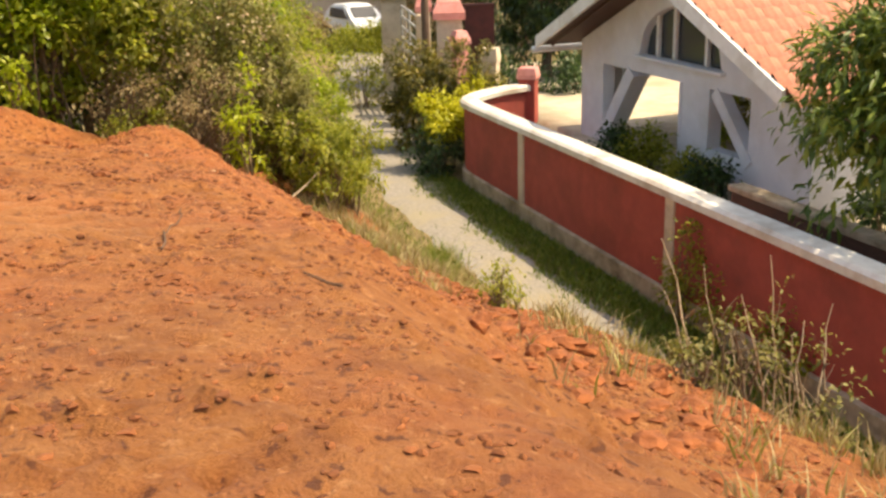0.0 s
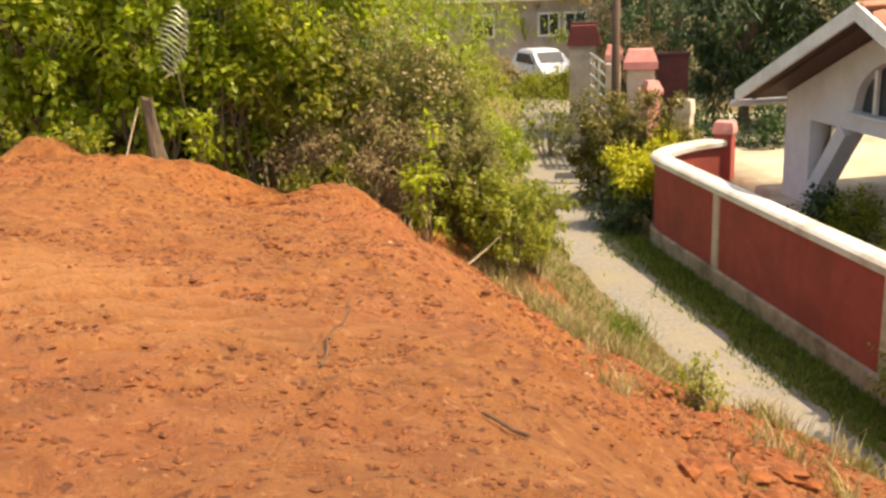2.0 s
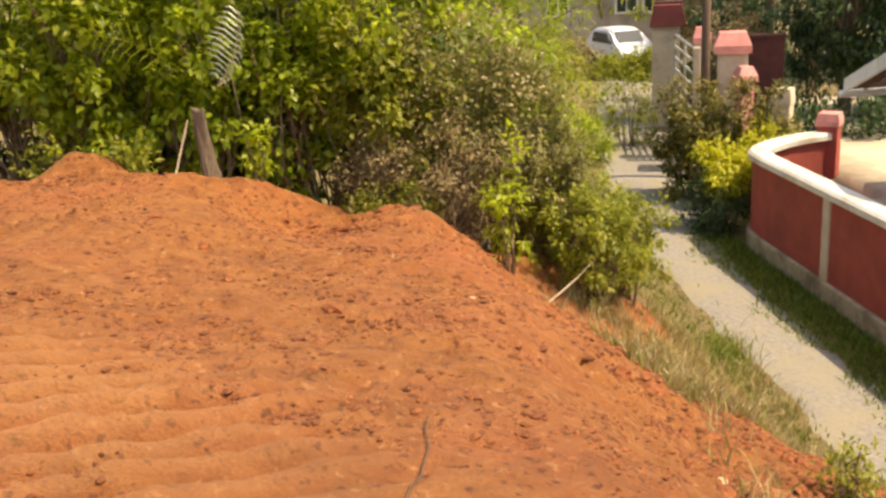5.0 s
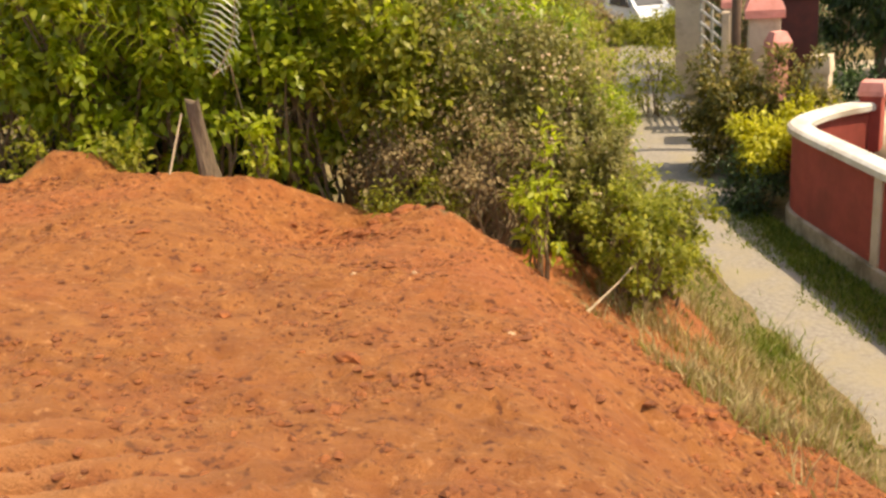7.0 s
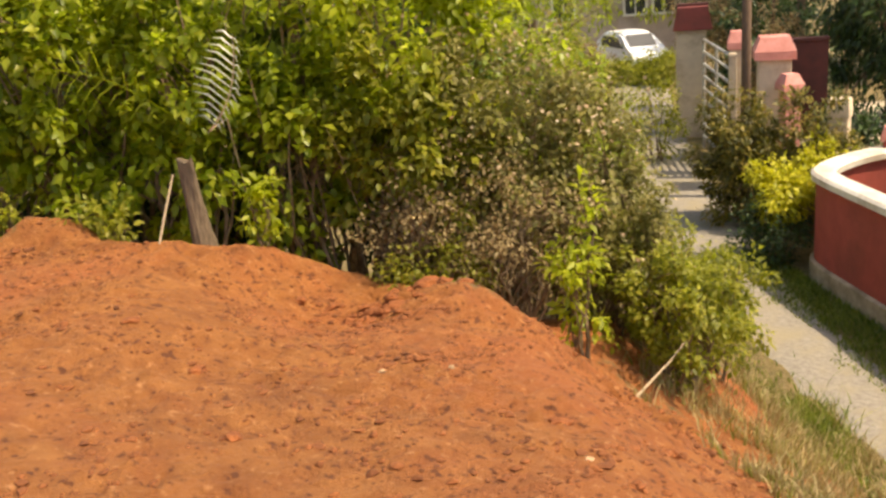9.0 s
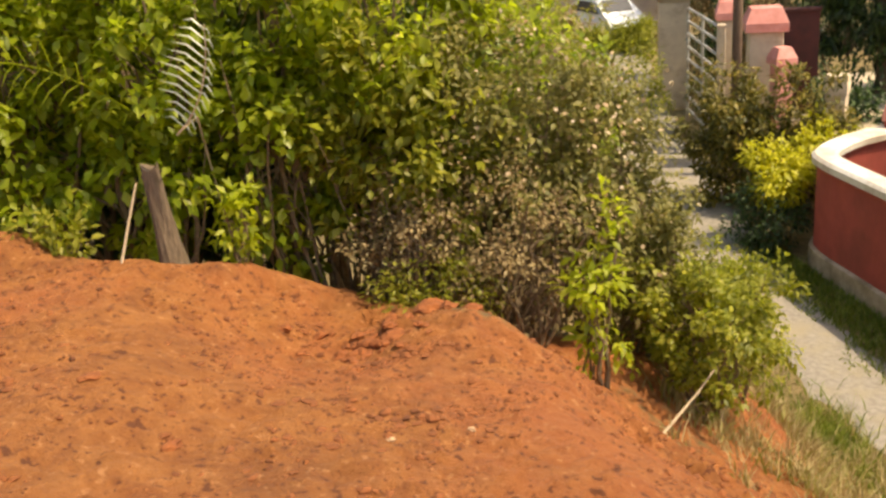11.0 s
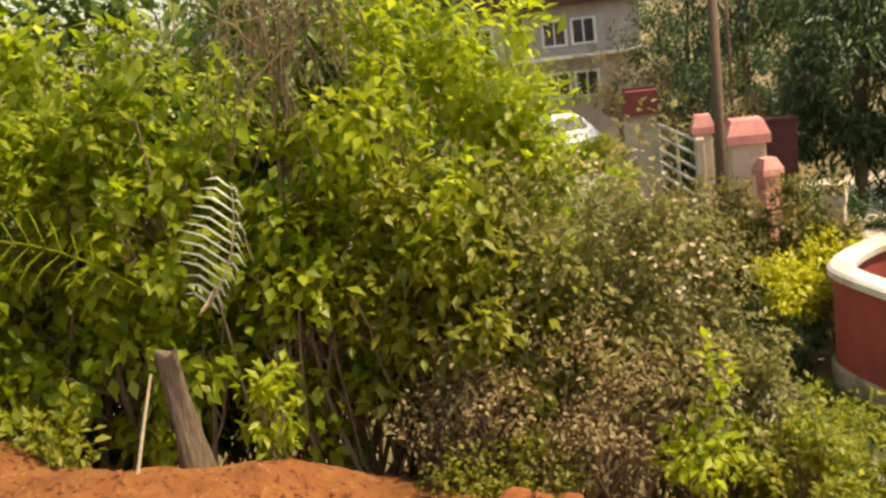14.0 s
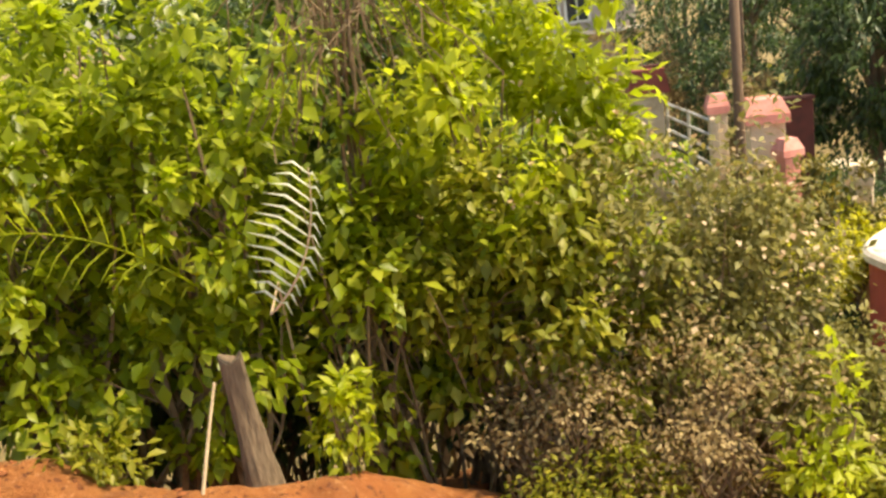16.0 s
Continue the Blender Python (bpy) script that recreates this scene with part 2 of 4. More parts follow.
def leaves_mesh(name, centres, normals, size, rng, mat, parent, ratio=0.45, droop=0.5, spread=0.3, label=""):
    """Many pointed, folded leaves, each an island of four faces."""
    n = len(centres)
    c = np.asarray(centres)
    nrm = np.asarray(normals)
    d = rng.normal(size=(n, 3)) * 0.8 + nrm
    d[:, 2] -= droop
    d /= np.linalg.norm(d, axis=1, keepdims=True) + 1e-9
    up = rng.normal(size=(n, 3)) * spread + nrm * 0.5 + np.array([0.15, -0.1, 1.0])
    side = np.cross(d, up)
    side /= np.linalg.norm(side, axis=1, keepdims=True) + 1e-9
    up = np.cross(side, d)
    s = size * rng.uniform(0.55, 1.35, size=(n, 1))
    w = s * ratio
    v = np.stack([c, c + d * s * 0.45 + side * w * 0.5 + up * s * 0.06, c + d * s * 0.5 - up * s * 0.03, c + d * s * 0.45 - side * w * 0.5 + up * s * 0.06,
                  c + d * s * 0.98 - up * s * 0.14], 1).reshape(-1, 3)
    idx = np.arange(n)[:, None] * 5
    f = np.concatenate([idx + [0, 1, 2], idx + [0, 2, 3], idx + [1, 4, 2], idx + [2, 4, 3]], 1).reshape(-1, 3)
    me = bpy.data.meshes.new(name)
    me.vertices.add(len(v))
    me.vertices.foreach_set("co", v.ravel())
    me.loops.add(len(f) * 3)
    me.loops.foreach_set("vertex_index", f.ravel().astype(np.int32))
    me.polygons.add(len(f))
    me.polygons.foreach_set("loop_start", np.arange(len(f), dtype=np.int32) * 3)
    me.update(calc_edges=True)
    return link(name, me, mat, parent, label)


def crown_points(rng, count, clumps, radius, clump, lumpy=0.35, shell=0.55):
    """Places and outward ways of leaves, in clumps spread over an uneven ellipsoid."""
    r = np.array(radius)
    u = rng.normal(size=(clumps, 3))
    u /= np.linalg.norm(u, axis=1, keepdims=True)
    k = rng.uniform(shell, 1.0, size=(clumps, 1)) * (1 + lumpy * (rng.random((clumps, 1)) - 0.5) * 2)
    cc = u * k
    which = rng.integers(0, clumps, count)
    size = rng.uniform(0.5, 1.3, clumps)
    w = rng.normal(size=(count, 3))
    w /= np.linalg.norm(w, axis=1, keepdims=True)
    p = cc[which] * r + w * (rng.random((count, 1)) ** 0.45) * clump * size[which][:, None]
    return p, w * 0.8 + u[which] * 0.5, cc * r


def shrub(name, label, x, y, z0, top, rx, ry, leaf, count, mat, seed, clump=0.3, clumps=60, stems=9, ratio=0.45, droop=0.4, low=0.2, extra=None, category="shrub", bark=TWIG, lean=(0, 0), group=""):
    """A bush: stems that fork from the ground into a crown of leaves."""
    rng = np.random.default_rng(seed)
    prng = random.Random(seed)
    base = new(name)
    base.location = (x, y, z0)
    tagged(base, label, category, group)
    h = top - z0
    rz = h * (1 - low) / 2
    mid = Vector((lean[0], lean[1], h - rz))
    p, nrm, cc = crown_points(rng, count, clumps, (rx, ry, rz), clump)
    p = p + np.array(mid)
    keep = p[:, 2] > 0.02
    leaves_mesh("foliage", p[keep], nrm[keep], leaf, rng, mat, base, ratio, droop)["kind"] = "stuff"
    tubes = []
    for i in range(stems):
        c = Vector(cc[prng.randrange(len(cc))]) + mid
        foot = Vector((prng.uniform(-0.35, 0.35) * rx, prng.uniform(-0.35, 0.35) * ry, -0.08))
        pts = wander(foot, c, 6, 0.06 * h / 2, prng)
        r0 = prng.uniform(0.010, 0.024) * max(1, h / 2)
        tubes.append(tube_data(pts, [r0 * (1 - 0.8 * k / 6) for k in range(7)], 5))
        for k in (3, 4, 5):
            q = Vector(cc[prng.randrange(len(cc))]) * 0.9 + mid
            e = pts[k].lerp(q, 0.55)
            tubes.append(tube_data(wander(pts[k], e, 4, 0.03, prng), [r0 * 0.45 * (1 - 0.75 * j / 4) for j in range(5)], 4))
    raw("branchwork", *merge(tubes), bark, base)["kind"] = "stuff"
    if extra:
        emat, ecount, esize, ename = extra
        q, qn, _ = crown_points(rng, ecount, clumps, (rx * 1.03, ry * 1.03, rz * 1.03), clump * 1.1, shell=0.85)
        q = q + np.array(mid)
        leaves_mesh(ename, q[q[:, 2] > 0.1], qn[q[:, 2] > 0.1], esize, rng, emat, base, 0.8, 0.0)["kind"] = "stuff"
    return base


# ---- terrain ----
TH = radians(-71.2)
ORIGIN = Vector((1.497, 16.70, 0))
ALONG = Vector((math.cos(TH), math.sin(TH), 0))
INTO = Vector((-ALONG.y, ALONG.x, 0))
WALLM = Matrix(((ALONG.x, INTO.x, 0, ORIGIN.x), (ALONG.y, INTO.y, 0, ORIGIN.y), (0, 0, 1, 0), (0, 0, 0, 1)))
LANE_Z = -3.75


def smooth(a, b, v):
    t = np.clip((v - a) / (b - a), 0, 1)
    return t * t * (3 - 2 * t)


def soft(v, k=0.5):
    return k * np.logaddexp(0, v / k)


def far_edge(x):
    return 10.75 + 0.35 * np.sin(x * 1.3 + 0.6) + 0.25 * np.sin(x * 2.9)


def plateau(x, y):
    w = -0.05 - 0.155 * (soft(y - 2.3, 0.6) - soft(y - 10.0, 0.5))
    z = w - 0.098 * np.clip(x, -5.0, 3)
    # a raised lip of pushed-up soil along the far left rim
    z = z + 0.17 * smooth(-3.5, -4.5, x) * smooth(8.0, 9.2, y)
    z = z - 0.21 * np.exp(-((x + 3.85) / 0.55) ** 2) * smooth(9.2, 10.3, y) - 0.09 * smooth(9.4, 10.4, y)
    z = z + smooth(9.3, 10.4, y) * (0.05 * smooth(-4.3, -4.55, x) + 0.10 * np.exp(-((x + 2.75) / 0.38) ** 2) + 0.03 - 0.09 * smooth(-2.3, -1.9, x))
    z = z + 0.21 * np.exp(-((x + 6.12) / 0.34) ** 4 - ((y - 10.8) / 0.26) ** 4)
    z = z + 0.10 * np.exp(-((x + 2.5) / 0.7) ** 2 - ((y - 10.6) / 0.35) ** 2)
    return z


def wall_uv(x, y):
    qx, qy = x - ORIGIN.x, y - ORIGIN.y
    return qx * ALONG.x + qy * ALONG.y, -(qx * INTO.x + qy * INTO.y)


def terrain(x, y):
    """Height of the ground, and how bare of plants it is."""
    x, y = np.asarray(x, float), np.asarray(y, float)
    u, d = wall_uv(x, y)
    z = plateau(x, y)
    s = 5.75 + 0.12 * np.sin(u * 1.7) - d
    bench = smooth(6.2, 8.0, u)
    z = z - 0.66 * (soft(s, 0.12) - soft(s - 1.05, 0.2)) - (0.28 * bench + 0.5 * (1 - bench)) * soft(s - 1.05, 0.2)
    # the bank down to the lane
    low = LANE_Z + 0.0 * x
    t = smooth(3.7 - 0.85 * bench + 0.15 * np.sin(u * 2.1), 2.1, d)
    z = z * (1 - t) + np.minimum(z, low) * t
    z = np.where(d < 2.1, low, z)
    # the fall behind the far rim, under the thicket
    e = far_edge(x)
    f = smooth(e - 0.02, e + 1.1, y)
    beyond = -1.55 - 1.75 * smooth(e + 0.8, e + 6, y) - 0.45 * smooth(-3, 0.5, x)
    z = np.where(d > 2.1, np.minimum(z, z * (1 - f) + beyond * f), z)
    # far ground climbs gently away
    rise = 0.012 * soft(y - 24.5, 1.0)
    base = np.where((d > 2.1) & (y < 22), z, LANE_Z)
    k = smooth(18, 22, y)
    z = base * (1 - k) + (LANE_Z + 0.05) * k + np.minimum(rise, 4.0 + 0.02 * y)
    # towards the back the land levels out, to the horizon
    far = smooth(48, 130, np.hypot(x, y - 8))
    z = z * (1 - far) + np.where(y > 8, 0.4, -2.0) * far
    bare = smooth(2.7, 4.3, d + 0.35 * np.sin(u * 1.3) * 0.6) * smooth(e + 0.12, e - 0.08, y)
    bare = np.maximum(bare, smooth(2.65, 3.05, d) * smooth(6.2, 7.2, u) * smooth(e + 0.12, e - 0.08, y) * 0.85)
    bare = np.maximum(bare, (0.66 + 0.16 * np.sin(u * 2.7 + d * 1.9) * np.sin(u * 1.1 - d * 2.6)) * smooth(2.2, 2.5, d) * smooth(e + 4.2, e + 1.4, y))
    return z, bare


def ground_z(x, y):
    return float(terrain(x, y)[0])


def fbm(x, y, scale, octaves=4, seed=0.0):
    return noise.fractal(Vector((x * scale, y * scale, seed)), 1.0, 2.0, octaves)


def axis(lo, hi, a, b, fine):
    inner = np.arange(a, b, fine)
    left, right = [], []
    p, s = a, fine
    while p > lo:
        s *= 1.22
        p -= s
        left.append(p)
    p, s = inner[-1], fine
    while p < hi:
        s *= 1.22
        p += s
        right.append(p)
    return np.array(left[::-1] + list(inner) + right)


def build_ground():
    xs, ys = axis(-700, 700, -8.0, 2.8, 0.036), axis(-700, 900, 1.2, 11.8, 0.036)
    gx, gy = np.meshgrid(xs, ys)
    z, bare = terrain(gx, gy)
    near = (gx > -12) & (gx < 6) & (gy > -4) & (gy < 18)
    u, d = wall_uv(gx, gy)
    # cleat marks pressed by a digger's tracks, low ridges across the levelled soil
    wob = 0.35 * np.sin(gx * 1.1) + 0.22 * np.sin(gx * 2.3 + gy)
    band = smooth(-0.6, -1.9, gx) * smooth(-7.2, -5.6, gx) * smooth(6.7, 5.2, gy)
    ph = (gy - (0.5 + 0.5 * smooth(-0.8, -2.5, gx)) * (gx + 0.8) + 0.16 * wob) / 0.34
    fade = np.clip(0.5 + 0.7 * np.sin(gx * 1.3 + gy * 0.9 + 1.0) * np.sin(gy * 1.1 - gx * 0.5 + 0.4), 0, 1)
    ridge = 1 - np.abs(((ph % 1) * 2 - 1)) ** 1.6
    z = z + band * fade * 0.13 * (ridge - 0.4)
    flat = z.ravel().copy()
    for i in np.nonzero(near.ravel())[0]:
        px, py, b = gx.ravel()[i], gy.ravel()[i], bare.ravel()[i]
        if d.ravel()[i] < 2.0:
            flat[i] += 0.02 * fbm(px, py, 1.5, 2)
            continue
        h = 0.045 * fbm(px, py, 0.8, 3) + 0.026 * fbm(px, py, 4.0, 4, 7.0)
        c = fbm(px, py, 2.2, 3, 3.0)
        h += 0.05 * max(0.0, c - 0.1)
        e = far_edge(px)
        rim = math.exp(-((py - e + 0.25) / 0.3) ** 2) + 0.8 * math.exp(-((d.ravel()[i] - 4.9) / 0.55) ** 2)
        h += rim * 0.075 * (fbm(px, py, 5.0, 3, 9.0))
        m2 = max(0.0, fbm(px, py, 1.1, 2, 21.0) + 0.25)
        q = fbm(px, py, 9.0, 2, 15.0)
        h += b * (m2 + 0.15) * (0.11 * max(0.0, q - 0.2) - 0.085 * max(0.0, -q - 0.2))
        flat[i] += h
    ny, nx = gx.shape
    v = np.stack([gx.ravel(), gy.ravel(), flat], 1)
    i = np.arange(ny * nx).reshape(ny, nx)
    f = np.stack([i[:-1, :-1], i[:-1, 1:], i[1:, 1:], i[1:, :-1]], -1).reshape(-1, 4)
    me = bpy.data.meshes.new("ground")
    me.vertices.add(len(v))
    me.vertices.foreach_set("co", v.ravel())
    me.loops.add(len(f) * 4)
    me.loops.foreach_set("vertex_index", f.ravel().astype(np.int32))
    me.polygons.add(len(f))
    me.polygons.foreach_set("loop_start", np.arange(len(f), dtype=np.int32) * 4)
    me.update(calc_edges=True)
    at = me.attributes.new("bare", "FLOAT", "POINT")
    at.data.foreach_set("value", bare.ravel().astype(np.float32))
    # mask for the light painted along the ridge crests
    crest = me.attributes.new("crest_light", "FLOAT", "POINT")
    crest.data.foreach_set("value", (band * fade * np.clip(ridge * 1.4 - 0.5, 0, 1)).ravel().astype(np.float32))
    ob = link("ground", me, EARTH, smooth=True)
    tagged(ob, "bulldozed orange-red earth with grassy bank", "ground", kind="structure")
    return xs, ys, flat.reshape(ny, nx)


GX, GY, GZ = build_ground()


def on_ground(x, y):
    """Height of the built ground sheet."""
    i = int(np.clip(np.searchsorted(GX, x) - 1, 0, len(GX) - 2))
    j = int(np.clip(np.searchsorted(GY, y) - 1, 0, len(GY) - 2))
    a, b = (x - GX[i]) / (GX[i + 1] - GX[i]), (y - GY[j]) / (GY[j + 1] - GY[j])
    return float(GZ[j, i] * (1 - a) * (1 - b) + GZ[j, i + 1] * a * (1 - b) + GZ[j + 1, i] * (1 - a) * b + GZ[j + 1, i + 1] * a * b)


def spline(pts, t):
    n = len(pts) - 1
    k = min(int(t * n), n - 1)
    f = t * n - k
    p = [Vector(pts[max(0, min(n, k + o))]) for o in (-1, 0, 1, 2)]
    return 0.5 * (2 * p[1] + (p[2] - p[0]) * f + (2 * p[0] - 5 * p[1] + 4 * p[2] - p[3]) * f * f + (3 * p[1] - p[0] - 3 * p[2] + p[3]) * f ** 3)


def build_lane():
    mid = [(7.9, -6.0), (5.45, 0.9), (3.15, 7.6), (1.35, 12.9), (0.06, 16.9), (-0.85, 20.6), (-1.35, 24.5), (-1.8, 27.5), (-2.0, 30.0), (-2.3, 34.0), (-2.6, 40.0)]
    v, f = [], []
    steps, across = 150, 8
    for i in range(steps + 1):
        p, q = spline(mid, max(0, i / steps - 0.004)), spline(mid, min(1, i / steps + 0.004))
        d = (q - p).normalized()
        s = Vector((d.y, -d.x))
        c = spline(mid, i / steps)
        half = 0.66 + 0.35 * smooth(17, 22, c.y)
        for k in range(across + 1):
            t = k / across * 2 - 1
            wob = 1 + 0.16 * fbm(c.x, c.y, 1.4, 3, 5.0 + (t > 0))
            e = c + s * half * t * wob
            v.append((e.x, e.y, on_ground(e.x, e.y) + 0.03 * (1 - abs(t) ** 4 * 1.9) + 0.008 * fbm(e.x, e.y, 3, 2)))
        if i:
            o = (i - 1) * (across + 1)
            f += [(o + k, o + k + 1, o + k + across + 2, o + k + across + 1) for k in range(across)]
    ob = raw("road", v, f, LANE, smooth=True)
    tagged(ob, "narrow pale gravel lane beside the wall", "lane", kind="structure")


build_lane()

# ---- compound wall, yard ----
CAP_TOP, CAP_LOW, PANEL_LOW = -2.13, -2.26, -3.46


def sweep(path, profile, closed=True):
    """Sweeps a profile of (across, z) along a path of points in the wall's own plan."""
    v, f = [], []
    n = len(profile)
    pts = [Vector((p[0], p[1], 0)) for p in path]
    for i, p in enumerate(pts):
        d = (pts[min(i + 1, len(pts) - 1)] - pts[max(i - 1, 0)]).normalized()
        s = Vector((-d.y, d.x, 0))
        for a, z in profile:
            v.append(p + s * a + Vector((0, 0, z)))
        if i:
            o = (i - 1) * n
            f += [(o + k, o + (k + 1) % n, o + n + (k + 1) % n, o + n + k) for k in range(n)]
    f.append(tuple(range(n))[::-1])
    f.append(tuple(range(len(v) - n, len(v))))
    return v, f


def build_compound_wall():
    wall = new("wall_compound")
    wall.matrix_basis = WALLM
    tagged(wall, "red painted compound wall with white coping and cream posts", "wall", kind="structure")
    bend = [tuple(spline([(-3.82, 1.79), (-3.59, 1.08), (-3.22, 0.48), (-2.78, 0.09), (-2.2, 0.0)], i / 24)) for i in range(25)]
    run = [(-2.2 + i * 0.5, 0.0) for i in range(1, 47)]
    path = bend + run
    cap = [(-0.17, CAP_LOW), (0.17, CAP_LOW), (0.175, CAP_TOP - 0.04), (0.13, CAP_TOP), (-0.13, CAP_TOP), (-0.175, CAP_TOP - 0.04)]
    raw("coping", *sweep(path, cap), CAPW, wall, "white rounded coping, worn and sunlit")
    pl = [(-0.16, LANE_Z - 0.15), (0.16, LANE_Z - 0.15), (0.16, PANEL_LOW - 0.02), (0.12, PANEL_LOW), (-0.12, PANEL_LOW), (-0.16, PANEL_LOW - 0.02)]
    raw("plinth", *sweep(path, pl), PLINTH, wall, "stained cream stone plinth")
    body = [(-0.1, PANEL_LOW - 0.02), (0.1, PANEL_LOW - 0.02), (0.1, CAP_LOW + 0.01), (-0.1, CAP_LOW + 0.01)]
    raw("panel", *sweep(bend + [(-2.2 + 0.5 * i, 0) for i in range(1, 5)] + [(0.02, 0)], body), RED, wall)
    posts = [0.1 + 4.56 * i for i in range(5)]
    for a, b in zip(posts, posts[1:]):
        raw("panel", *sweep([(a + 0.05, 0), ((a + b) / 2, 0), (b - 0.05, 0)], body), RED, wall)
    for u in posts:
        part("post", box(u - 0.1, u + 0.1, -0.135, 0.135, PANEL_LOW - 0.01, CAP_LOW + 0.015, 0.012), CREAM, wall, "cream painted post")


build_compound_wall()


def build_yard():
    v, f = [], []
    us, ns = np.linspace(-12, 18, 31), np.linspace(0.09, 16, 17)
    for u in us:
        for n in ns:
            v.append(WALLM @ Vector((u, n, -2.92 + 0.012 * fbm(u, n, 0.6, 2))))
    w = len(ns)
    for i in range(len(us) - 1):
        for j in range(len(ns) - 1):
            if us[i] < -2.5 and ns[j] < 1.6:
                continue
            f.append((i * w + j, (i + 1) * w + j, (i + 1) * w + j + 1, i * w + j + 1))
    ob = raw("pavement", v, f, YARD, smooth=True)
    so = ob.modifiers.new("thick", "SOLIDIFY")
    so.thickness, so.offset = 0.9, -1.0
    tagged(ob, "sunlit sandy concrete yard behind the wall", "yard", kind="structure")


build_yard()


def pillar(name, label, x, y, z0, z1, half, mat, capmat, cap_half, cap_h, slope=0.5, turn=-18.8):
    p = new(name)
    p.matrix_basis = pose(x, y, 0, 0, 0, turn)
    tagged(p, label, "pillar")
    part("shaft", box(-half, half, -half, half, z0, z1 - cap_h, 0.012), mat, p)
    bm = bmesh.new()
    a, b = cap_half, cap_half * slope
    lo = [bm.verts.new((sx * a, sy * a, z1 - cap_h)) for sx, sy in ((-1, -1), (1, -1), (1, 1), (-1, 1))]
    md = [bm.verts.new((sx * a, sy * a, z1 - cap_h * 0.62)) for sx, sy in ((-1, -1), (1, -1), (1, 1), (-1, 1))]
    hi = [bm.verts.new((sx * b, sy * b, z1)) for sx, sy in ((-1, -1), (1, -1), (1, 1), (-1, 1))]
    bm.faces.new(lo[::-1])
    bm.faces.new(hi)
    for r0, r1 in ((lo, md), (md, hi)):
        for i in range(4):
            j = (i + 1) % 4
            bm.faces.new((r0[i], r0[j], r1[j], r1[i]))
    part("cap", bm, capmat, p)
    return p


pillar("wall_pillar", "red painted pillar at the end of the wall, sunlight painted into its pink cap", 1.96, 20.89, -2.95, -1.81, 0.17, RED, PINK, 0.20, 0.22, 0.85)

# ---- the white house with the tiled gable ----
HOUSE_W, APEX, PITCH = 6.65, 0.29, 0.425
FLOOR, BEAM0, BEAM1 = -3.1, -1.48, -1.22


def eave_z(u):
    return APEX - PITCH * abs(u - HOUSE_W / 2)


def arch(u):
    t = (u - 3.3) / 1.2
    return -1.18 + 0.86 * math.sqrt(max(0.0, 1 - t * t))


